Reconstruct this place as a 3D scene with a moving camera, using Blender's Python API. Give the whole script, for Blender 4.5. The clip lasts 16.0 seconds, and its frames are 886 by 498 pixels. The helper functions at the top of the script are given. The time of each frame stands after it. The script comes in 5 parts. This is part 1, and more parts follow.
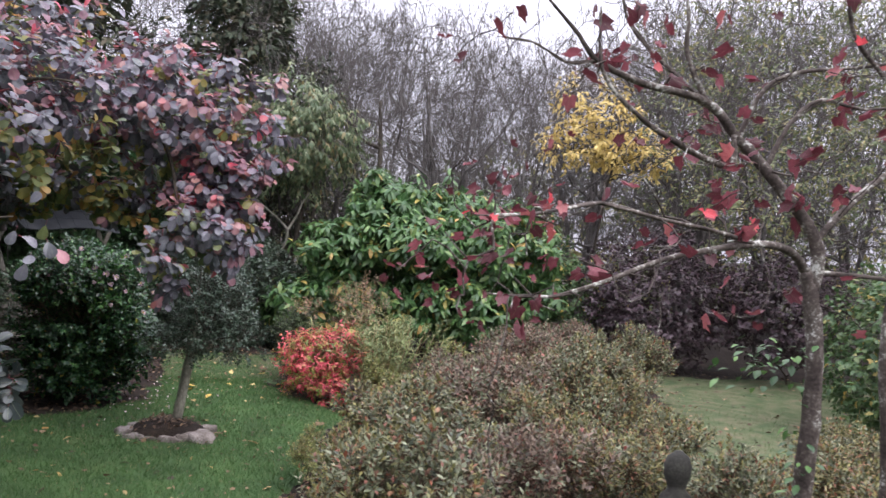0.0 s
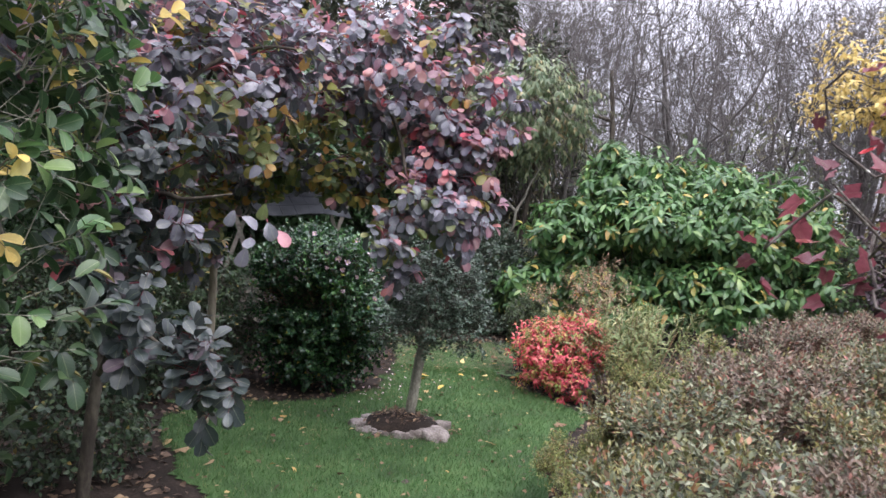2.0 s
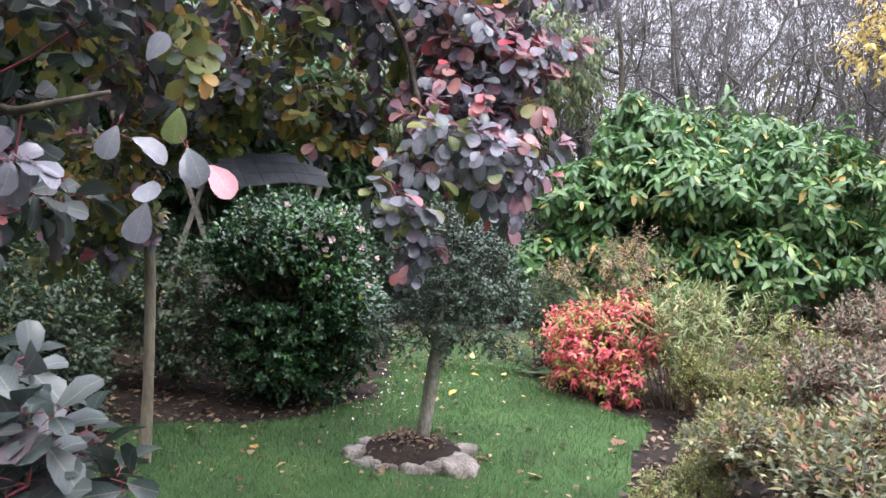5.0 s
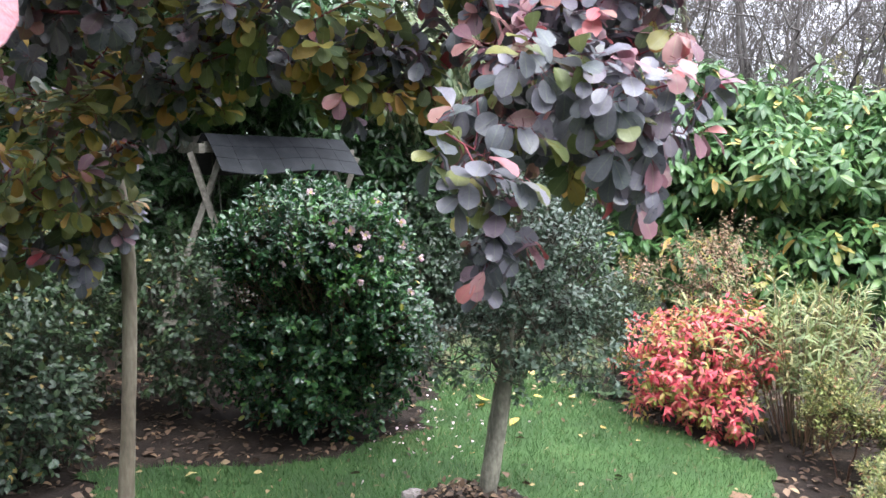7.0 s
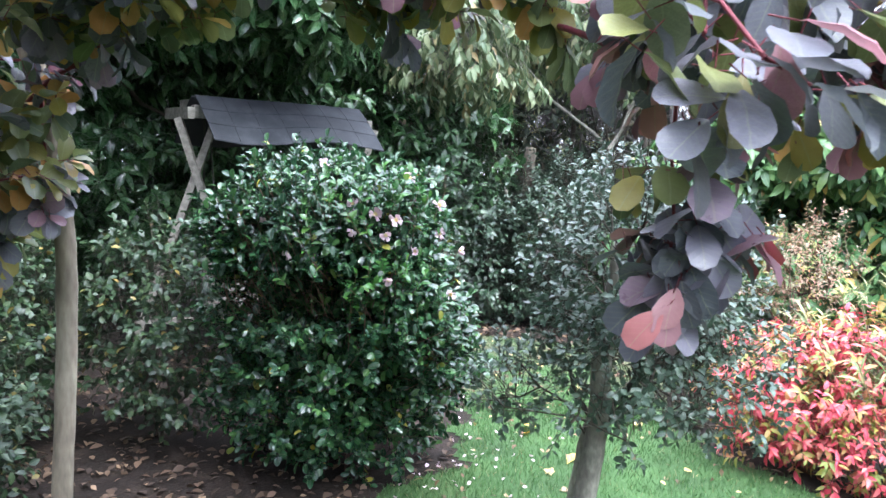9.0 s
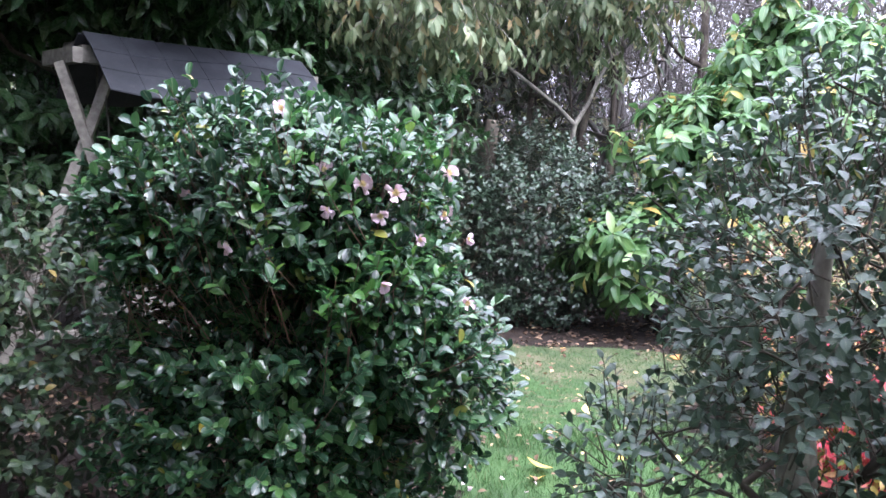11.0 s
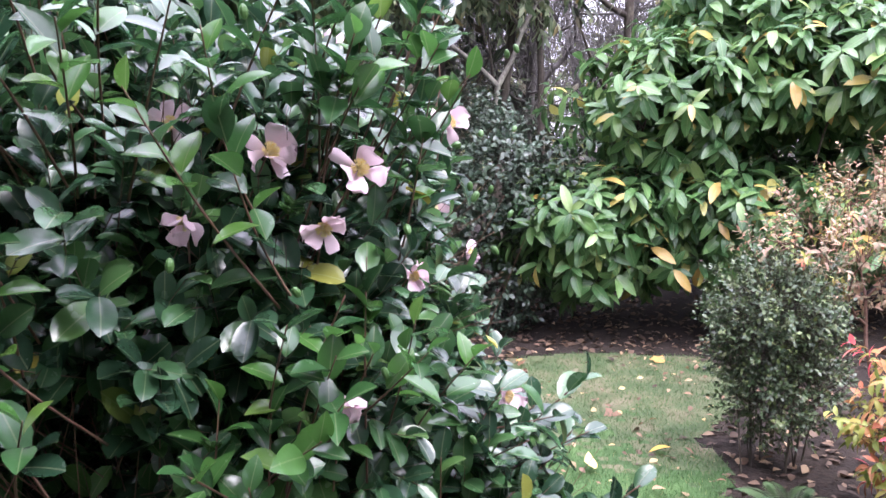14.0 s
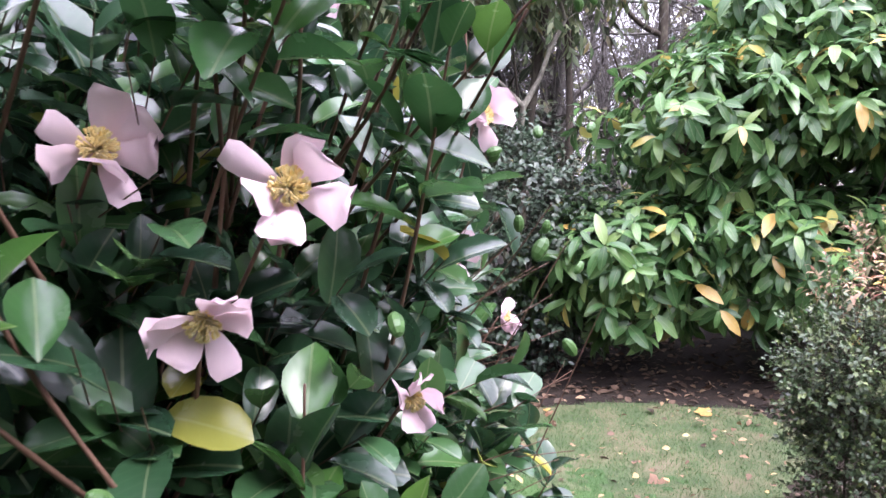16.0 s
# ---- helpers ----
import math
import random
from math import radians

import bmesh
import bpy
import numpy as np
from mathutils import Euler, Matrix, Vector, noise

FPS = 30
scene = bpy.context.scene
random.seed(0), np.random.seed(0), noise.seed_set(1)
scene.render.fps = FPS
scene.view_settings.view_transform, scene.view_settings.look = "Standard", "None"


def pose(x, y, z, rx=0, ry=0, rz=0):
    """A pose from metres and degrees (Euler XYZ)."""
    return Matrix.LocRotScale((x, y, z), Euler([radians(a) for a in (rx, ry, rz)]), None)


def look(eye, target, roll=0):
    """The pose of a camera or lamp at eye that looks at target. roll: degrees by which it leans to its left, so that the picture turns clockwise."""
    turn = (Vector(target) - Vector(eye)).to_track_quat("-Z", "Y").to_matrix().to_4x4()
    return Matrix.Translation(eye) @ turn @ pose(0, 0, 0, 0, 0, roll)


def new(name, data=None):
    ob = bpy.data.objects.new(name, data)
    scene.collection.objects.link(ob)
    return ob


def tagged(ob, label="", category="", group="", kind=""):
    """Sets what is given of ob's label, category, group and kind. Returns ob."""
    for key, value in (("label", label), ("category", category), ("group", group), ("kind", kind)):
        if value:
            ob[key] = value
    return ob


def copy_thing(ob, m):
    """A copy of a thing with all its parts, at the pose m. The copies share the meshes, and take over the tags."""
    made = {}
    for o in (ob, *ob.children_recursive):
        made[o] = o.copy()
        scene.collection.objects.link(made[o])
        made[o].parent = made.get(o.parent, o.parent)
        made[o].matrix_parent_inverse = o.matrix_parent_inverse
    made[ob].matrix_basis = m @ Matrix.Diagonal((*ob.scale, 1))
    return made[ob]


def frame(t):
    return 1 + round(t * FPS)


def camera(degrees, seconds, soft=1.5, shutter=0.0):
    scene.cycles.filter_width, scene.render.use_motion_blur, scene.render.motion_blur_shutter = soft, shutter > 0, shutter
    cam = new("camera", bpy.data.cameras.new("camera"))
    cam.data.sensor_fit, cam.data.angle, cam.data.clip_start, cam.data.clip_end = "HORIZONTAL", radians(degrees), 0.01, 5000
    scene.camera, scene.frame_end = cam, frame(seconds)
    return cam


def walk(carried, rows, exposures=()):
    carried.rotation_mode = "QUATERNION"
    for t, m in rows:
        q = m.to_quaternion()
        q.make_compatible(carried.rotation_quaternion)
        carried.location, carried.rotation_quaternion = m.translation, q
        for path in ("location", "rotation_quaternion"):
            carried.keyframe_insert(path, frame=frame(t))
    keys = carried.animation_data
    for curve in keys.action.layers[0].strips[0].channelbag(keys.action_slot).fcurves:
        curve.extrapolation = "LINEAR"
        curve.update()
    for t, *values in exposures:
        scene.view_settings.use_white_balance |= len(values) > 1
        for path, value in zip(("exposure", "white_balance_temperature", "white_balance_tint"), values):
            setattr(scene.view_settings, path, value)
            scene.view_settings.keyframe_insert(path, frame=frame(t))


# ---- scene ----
# camera and walk
cam = camera(59.9, 16.0, soft=1.5, shutter=0.2)
METRES, EYE, TILT, LEAN, TURN = 8.0, 1.95, -0.5, -4.0, 0.0
ROWS = [
    (0.0, 0.0, 0.0, 0.0, 0.0, 0.0, -0.0),
    (0.5, -0.0152, 0.0206, -0.0013, 3.74, -0.31, 0.57),
    (1.0, -0.0252, 0.0411, -0.0019, 7.56, -0.55, 1.1),
    (1.5, -0.0309, 0.0667, -0.0032, 11.49, -1.19, 1.82),
    (2.0, -0.0366, 0.1008, -0.0037, 16.29, -1.05, 0.91),
    (2.5, -0.0465, 0.1256, -0.0065, 17.68, -1.79, 0.63),
    (3.0, -0.068, 0.1564, -0.0065, 17.21, -2.09, 2.67),
    (3.5, -0.0835, 0.1844, -0.0068, 15.86, -2.1, 3.55),
    (6.0, -0.1549, 0.3634, -0.0181, 13.95, -3.03, 2.29),
    (6.5, -0.1675, 0.396, -0.0178, 15.95, -2.87, 3.04),
    (7.0, -0.1863, 0.4244, -0.0199, 16.65, -2.83, 3.23),
    (7.5, -0.2094, 0.4572, -0.0207, 14.36, -3.07, 3.55),
    (8.0, -0.2228, 0.4821, -0.0229, 14.38, -4.03, 3.35),
    (8.5, -0.2375, 0.5176, -0.0245, 16.17, -3.7, 2.05),
    (9.0, -0.2527, 0.5443, -0.0248, 16.89, -3.55, 2.02),
    (11.5, -0.3545, 0.7059, -0.0329, 6.63, -5.25, 2.7),
    (12.0, -0.3693, 0.7337, -0.0318, 2.48, -6.34, 3.75),
    (12.5, -0.3739, 0.7623, -0.0333, 1.16, -6.97, 3.8),
    (13.0, -0.3764, 0.794, -0.0331, 2.93, -6.86, 3.94),
    (13.5, -0.3785, 0.8156, -0.0332, 3.21, -6.9, 5.18),
    (14.0, -0.3879, 0.8388, -0.0343, 1.96, -6.59, 4.92),
    (14.5, -0.3945, 0.8572, -0.0349, -0.02, -5.04, 3.87),
    (15.0, -0.395, 0.8704, -0.0361, -0.03, -5.17, 3.41),
    (15.5, -0.3936, 0.8865, -0.0357, 1.55, -5.09, 3.91),
    (16.0, -0.3911, 0.9014, -0.0352, 3.42, -4.54, 4.27),
]
walk(cam, [(t, pose(0, 0, EYE, TILT, LEAN, TURN) @ pose(METRES * x, METRES * y, METRES * z, 90 + pitch, roll, yaw)) for t, x, y, z, yaw, pitch, roll in ROWS],
     [(0.0, 0.3, 6500, 10), (3.5, 0.95, 6350, 10), (7.0, 1.37, 6400, 3), (9.0, 1.97, 5800, 4), (12.0, 1.72, 5950, 19), (16.0, 1.7, 6250, 20)])

# world: overcast autumn afternoon
world = bpy.data.worlds.new("overcast_sky")
scene.world = world
world.use_nodes = True
wn, wl = world.node_tree.nodes, world.node_tree.links
sky = wn.new("ShaderNodeTexSky")
sky.sky_type, sky.sun_disc = "NISHITA", False
sky.sun_elevation, sky.sun_rotation = radians(56), radians(124)
sky.air_density, sky.dust_density = 1.2, 4.0
# cloud layer: brightest overhead, dimmer towards the horizon
spot = wn.new("ShaderNodeTexCoord")
split = wn.new("ShaderNodeSeparateXYZ")
wl.new(spot.outputs["Generated"], split.inputs[0])
height = wn.new("ShaderNodeMapRange")
height.inputs["From Min"].default_value, height.inputs["From Max"].default_value = 0.05, 0.95
height.inputs["To Min"].default_value, height.inputs["To Max"].default_value = 0.36, 2.1
wl.new(split.outputs["Z"], height.inputs["Value"])
cloud = wn.new("ShaderNodeVectorMath")
cloud.operation = "SCALE"
cloud.inputs[0].default_value = (12.6, 12.3, 14.4)
wl.new(height.outputs[0], cloud.inputs["Scale"])
grey = wn.new("ShaderNodeMix")
grey.data_type = "RGBA"
grey.inputs["Factor"].default_value = 0.85
wl.new(cloud.outputs[0], grey.inputs["B"])
wl.new(sky.outputs[0], grey.inputs["A"])
wl.new(grey.outputs["Result"], wn["Background"].inputs["Color"])
wn["Background"].inputs["Strength"].default_value = 0.15
sun = new("sun", bpy.data.lights.new("sun", "SUN"))
sun.data.energy, sun.data.angle, sun.data.color = 1.5, radians(30), (1.0, 0.97, 0.93)
sun.matrix_world = look((6.6, -4.5, 11.8), (0, 0, 0))

rng = np.random.default_rng(11)


# ---------- small tools ----------
def unit(v):
    return v / np.maximum(np.linalg.norm(v, axis=-1, keepdims=True), 1e-9)


def rnd(n, lo=0.0, hi=1.0):
    return rng.uniform(lo, hi, n)


def ball(n):
    return unit(rng.normal(size=(n, 3)))


def land(x, y):
    """Height of the ground: nearly level, with a low bank where the walk begins."""
    x, y = np.asarray(x, float), np.asarray(y, float)
    s = np.clip((3.2 - y) / 3.0, 0, 1)
    return 0.05 + 0.3 * s * s * (3 - 2 * s) + 0.018 * np.sin(1.3 * x + 0.4) * np.cos(1.1 * y) + 0.01 * np.sin(3.1 * x + 2.3 * y)


def thing(name, x=0.0, y=0.0, z=0.0, label="", category="", group="", kind=""):
    ob = new(name)
    ob.location = (x, y, z)
    ob.empty_display_size = 0.1
    return tagged(ob, label, category, group, kind)


def mesh_of(name, verts, faces, mats, slots=None, smooth=True, shape=None):
    me = bpy.data.meshes.new(name)
    if isinstance(faces, np.ndarray):
        me.vertices.add(len(verts))
        me.vertices.foreach_set("co", np.asarray(verts, dtype=np.float32).ravel())
        me.loops.add(faces.size)
        me.loops.foreach_set("vertex_index", faces.ravel().astype(np.int32))
        me.polygons.add(len(faces))
        me.polygons.foreach_set("loop_start", np.arange(0, faces.size, faces.shape[1], dtype=np.int32))
        me.update(calc_edges=True)
    else:
        me.from_pydata([tuple(v) for v in verts], [], faces)
    for m in (mats if isinstance(mats, (list, tuple)) else [mats]):
        me.materials.append(m)
    if slots is not None:
        me.polygons.foreach_set("material_index", np.asarray(slots, dtype=np.int32))
    if smooth:
        me.polygons.foreach_set("use_smooth", np.ones(len(me.polygons), dtype=bool))
    if shape is not None:
        # each leaf's own breadth and length, for midrib and veins
        own = np.column_stack([shape[0][:, 0] + 1, shape[0][:, 1], np.zeros(len(shape[0]))])
        own = np.tile(own, (len(me.vertices) // len(own), 1))
        me.attributes.new("leaf_xy", "FLOAT_VECTOR", "POINT").data.foreach_set("vector", own.ravel().astype(np.float32))
    me.update()
    return me


def part(name, geo, mats, parent=None, label="", slots=None, smooth=True, kind="", shape=None):
    """Links a mesh, a bmesh or (verts, faces) in world metres as one object under its thing."""
    if isinstance(geo, bmesh.types.BMesh):
        me = bpy.data.meshes.new(name)
        geo.to_mesh(me)
        geo.free()
        me.materials.append(mats)
        if smooth:
            me.polygons.foreach_set("use_smooth", np.ones(len(me.polygons), dtype=bool))
    elif isinstance(geo, tuple):
        me = mesh_of(name, geo[0], geo[1], mats, slots, smooth, shape)
    else:
        me = geo
    ob = new(name, me)
    if parent is not None:
        ob.parent = parent
        up, shift = parent, Vector((0, 0, 0))
        while up is not None:
            shift += up.location
            up = up.parent
        ob.matrix_parent_inverse = Matrix.Translation(-shift)
    return tagged(ob, label, kind=kind)


def join_geo(*geos):
    if len({f.shape[1] if isinstance(f, np.ndarray) else 0 for v, f in geos}) == 1 and isinstance(geos[0][1], np.ndarray):
        start = np.cumsum([0] + [len(v) for v, f in geos[:-1]])
        return np.concatenate([v for v, f in geos]), np.concatenate([f + k for (v, f), k in zip(geos, start)])
    verts, faces, n = [], [], 0
    for v, f in geos:
        v = np.asarray(v, float)
        verts.append(v)
        faces += [[i + n for i in q] for q in (f.tolist() if isinstance(f, np.ndarray) else f)]
        n += len(v)
    return np.concatenate(verts), faces


# ---------- leaves ----------
def blade(widths, fold=0.12, curl=0.2, bend=0.0, steps=None, wave=0.0):
    """A leaf of length 1 along y: half widths at even steps, folded along its midrib, its tip curled down."""
    n = len(widths)
    v, f = [(0.0, 0.0, 0.0)], []
    for i, w in enumerate(widths):
        t = steps[i] if steps else (i + 1) / (n + 1)
        z = -curl * t * t + wave * (-1) ** i
        v += [(-w + bend * t * t, t, z + fold * w * 2), (bend * t * t, t, z), (w + bend * t * t, t, z + fold * w * 2)]
    v.append((bend, 1.0, -curl))
    f += [(0, 2, 1), (0, 3, 2)]
    for i in range(n - 1):
        a, b = 1 + 3 * i, 4 + 3 * i
        f += [(a, a + 1, b + 1), (a, b + 1, b), (a + 1, a + 2, b + 2), (a + 1, b + 2, b + 1)]
    a, e = 1 + 3 * (n - 1), len(v) - 1
    f += [(a, a + 1, e), (a + 1, a + 2, e)]
    return np.array(v), np.array(f)


def lobed(points, droop=0.25):
    """A fan leaf whose rim is given as (degrees, radius) round the end of its stalk."""
    v, f = [(0.0, 0.25, 0.0)], []
    for i, (a, r) in enumerate(points):
        x, y = r * math.sin(radians(a)), 0.25 + r * math.cos(radians(a))
        v.append((x, y, -droop * (x * x + y * y) + 0.09 * (i % 2) + 0.07 * math.sin(2.3 * i)))
    for i in range(len(points) - 1):
        f.append((0, i + 2, i + 1))
    return np.array(v), np.array(f)


OVAL = blade([0.2, 0.3, 0.2], 0.14, 0.22)
OVAL_FINE = blade([0.15, 0.245, 0.285, 0.27, 0.18], 0.2, 0.2, 0.02, [0.12, 0.32, 0.54, 0.75, 0.91])
ROUND = blade([0.11, 0.27, 0.335, 0.23], 0.14, 0.26, 0.04, [0.12, 0.4, 0.7, 0.93], 0.018)
ROUND_FINE = blade([0.07, 0.18, 0.275, 0.33, 0.325, 0.26, 0.14], 0.16, 0.3, 0.04, [0.07, 0.24, 0.44, 0.64, 0.8, 0.91, 0.98], 0.012)
LANCE = blade([0.16, 0.2, 0.13], 0.16, 0.4)
LANCE_LOW = blade([0.2], 0.1, 0.15)
BROAD = blade([0.125, 0.185, 0.175, 0.1], 0.16, 0.42, 0.03, [0.2, 0.45, 0.68, 0.88])
NARROW = blade([0.07, 0.06], 0.1, 0.5)
TINY = blade([0.3], 0.15, 0.1)
LOBES = lobed([(-150, 0.42), (-110, 0.7), (-85, 0.58), (-50, 0.85), (-28, 0.68), (0, 0.95), (28, 0.68), (50, 0.85), (85, 0.58), (110, 0.7), (150, 0.42)], 0.4)


def leaves(shape, at, way, face, size):
    """Many copies of one leaf in one mesh: at, way and face are (n, 3), size is (n,)."""
    tv, tf = shape
    y = unit(way)
    x = unit(np.cross(y, face))
    z = np.cross(x, y)
    v = at[:, None] + size[:, None, None] * (tv[None, :, 0:1] * x[:, None] + tv[None, :, 1:2] * y[:, None] + tv[None, :, 2:3] * z[:, None])
    n, k = len(at), len(tv)
    f = tf[None] + (np.arange(n) * k)[:, None, None]
    return v.reshape(-1, 3), f.reshape(-1, 3)


def sprays(base, way, length, count, spread=(75, 30), droop=0.15, size=0.05, vary=0.25):
    """Leaves set round twigs in a spiral. Returns at, way, face, size, and the number of each leaf's twig."""
    n = len(base)
    way = unit(way)
    side = unit(np.cross(way, ball(n)))
    other = np.cross(way, side)
    out = []
    turn0 = rnd(n, 0, 6.28)
    for j in range(count):
        t = (j + 0.6) / count
        a = np.radians(spread[0] + (spread[1] - spread[0]) * t + rng.normal(0, 10, n))[:, None]
        phi = (turn0 + j * 2.4 + rng.normal(0, 0.25, n))[:, None]
        radial = np.cos(phi) * side + np.sin(phi) * other
        d = np.cos(a) * way + np.sin(a) * radial + np.array([0, 0, -droop]) + rng.normal(0, 0.08, (n, 3))
        face = way * 0.9 + np.array([0, 0, 0.7]) + rng.normal(0, 0.25, (n, 3))
        p = base + way * (length * t)[:, None]
        out.append((p, d, face, size * (1 - vary + 2 * vary * rnd(n)) * (0.8 + 0.2 * math.sin(math.pi * t)), np.arange(n)))
    return [np.concatenate(c) for c in zip(*out)]


# ---------- wood ----------
def rods(a, b, ra, rb, sides=4):
    """Tapered rods from a to b in one mesh."""
    a, b = np.asarray(a, float), np.asarray(b, float)
    n = len(a)
    d = unit(b - a)
    ref = np.where(np.abs(d[:, 2:3]) > 0.9, np.array([[1.0, 0, 0]]), np.array([[0, 0, 1.0]]))
    x = unit(np.cross(d, ref))
    y = np.cross(d, x)
    ang = np.arange(sides) * 2 * math.pi / sides
    ring = np.cos(ang)[None, :, None] * x[:, None] + np.sin(ang)[None, :, None] * y[:, None]
    ra, rb = np.broadcast_to(ra, n), np.broadcast_to(rb, n)
    v = np.concatenate([a[:, None] + ring * ra[:, None, None], b[:, None] + ring * rb[:, None, None]], axis=1)
    i = np.arange(sides)
    f = np.stack([i, (i + 1) % sides, sides + (i + 1) % sides, sides + i], axis=1)
    f = f[None] + (np.arange(n) * 2 * sides)[:, None, None]
    return v.reshape(-1, 3), f.reshape(-1, 4)


def tube(points, radii, sides=10, rough=0.06, seed=0):
    """One closed limb through the points, smoothed, with slight lumps."""
    p, r = np.array(points, float), np.array(radii, float)
    t = np.linspace(0, len(p) - 1, (len(p) - 1) * 6 + 1)
    q = np.empty((len(t), 3))
    for k, s in enumerate(t):
        i = min(int(s), len(p) - 2)
        u = s - i
        p0, p1, p2, p3 = p[max(i - 1, 0)], p[i], p[i + 1], p[min(i + 2, len(p) - 1)]
        q[k] = 0.5 * (2 * p1 + (p2 - p0) * u + (2 * p0 - 5 * p1 + 4 * p2 - p3) * u * u + (3 * p1 - p0 - 3 * p2 + p3) * u ** 3)
    rr = np.interp(t, np.arange(len(r)), r)
    lump = np.random.default_rng(seed)
    tan = unit(np.gradient(q, axis=0))
    x = unit(np.cross(tan[0], [0.31, 0.9, 0.2]))
    v = []
    for k in range(len(q)):
        x = unit(x - tan[k] * np.dot(x, tan[k]))
        y = np.cross(tan[k], x)
        for s in range(sides):
            a = s * 2 * math.pi / sides
            v.append(q[k] + (math.cos(a) * x + math.sin(a) * y) * rr[k] * (1 + lump.normal(0, rough)))
    f = []
    for k in range(len(q) - 1):
        for s in range(sides):
            f.append([k * sides + s, k * sides + (s + 1) % sides, (k + 1) * sides + (s + 1) % sides, (k + 1) * sides + s])
    f.append(list(range(sides))[::-1])
    f.append([(len(q) - 1) * sides + s for s in range(sides)])
    return np.array(v), f


def grow(stems, tips, step=0.15, thin=0.0025, thick=0.03, wander=0.25, shy=0.4, lift=0.0):
    """Branches that join every tip to the nearest older wood. stems: polylines to begin with. Returns a, b, ra, rb for rods()."""
    pos, par, depth = [], [], []
    for line in stems:
        last = -1
        for k, p in enumerate(line):
            pos.append(np.array(p, float))
            par.append(last)
            depth.append(0.0 if last < 0 else depth[last] + np.linalg.norm(pos[-1] - pos[last]))
            last = len(pos) - 1
    root = pos[0]
    order = np.argsort(np.linalg.norm(tips - root, axis=1))
    store = np.zeros((len(pos) + len(tips) * 60, 3))
    deep = np.zeros(len(store))
    store[: len(pos)], deep[: len(pos)] = pos, depth
    n = len(pos)
    for k in order:
        tip = tips[k]
        gap = np.linalg.norm(store[:n] - tip, axis=1)
        j = int(np.argmin(gap + shy * deep[:n]))
        m = int(min(50, max(1, round(gap[j] / step))))
        start = store[j].copy()
        bow = rng.normal(0, wander * gap[j] * 0.3, 3) + np.array([0, 0, lift * gap[j]])
        last = j
        for i in range(1, m + 1):
            u = i / m
            store[n] = start + (tip - start) * u + bow * 4 * u * (1 - u) * 0.5 + (rng.normal(0, wander * step * 0.25, 3) if i < m else 0)
            deep[n] = deep[last] + step
            par.append(last)
            last = n
            n += 1
    load = np.ones(n)
    for k in range(n - 1, -1, -1):
        if par[k] >= 0:
            load[par[k]] += load[k] * 0.35 if load[k] < 2 else load[k]
    r = np.minimum(thin * load ** 0.42, thick)
    b = np.array([k for k in range(n) if par[k] >= 0])
    a = np.array([par[k] for k in b])
    return store[a], store[b], np.minimum(r[a], r[b] * 1.6), r[b]


def in_blobs(blobs, inner=0.55, bumps=0.22, freq=2.2, seed=0.0):
    """Points in the outer part of a union of ellipsoids, with an uneven outline. blobs: (centre, radii, count)."""
    pts, out = [], []
    for c, r, n in blobs:
        c, r = np.array(c, float), np.array(r, float)
        d = ball(n)
        swell = np.array([1 + bumps * noise.noise(Vector(q * freq + c + seed)) * 1.6 for q in d])
        rad = (inner ** 3 + (1 - inner ** 3) * rnd(n)) ** (1 / 3) * swell
        pts.append(c + d * r * rad[:, None])
        out.append(unit(d / r))
    return np.concatenate(pts), np.concatenate(out)

# ---------- materials ----------
def nodes_of(name):
    m = bpy.data.materials.new(name)
    m.use_nodes = True
    return m, m.node_tree.nodes, m.node_tree.links, m.node_tree.nodes["Principled BSDF"]


def ramp(n, stops, source, l):
    r = n.new("ShaderNodeValToRGB")
    while len(r.color_ramp.elements) < len(stops):
        r.color_ramp.elements.new(0.5)
    for e, (p, c) in zip(r.color_ramp.elements, stops):
        e.position, e.color = p, (*c, 1)
    l.new(source, r.inputs["Fac"])
    return r


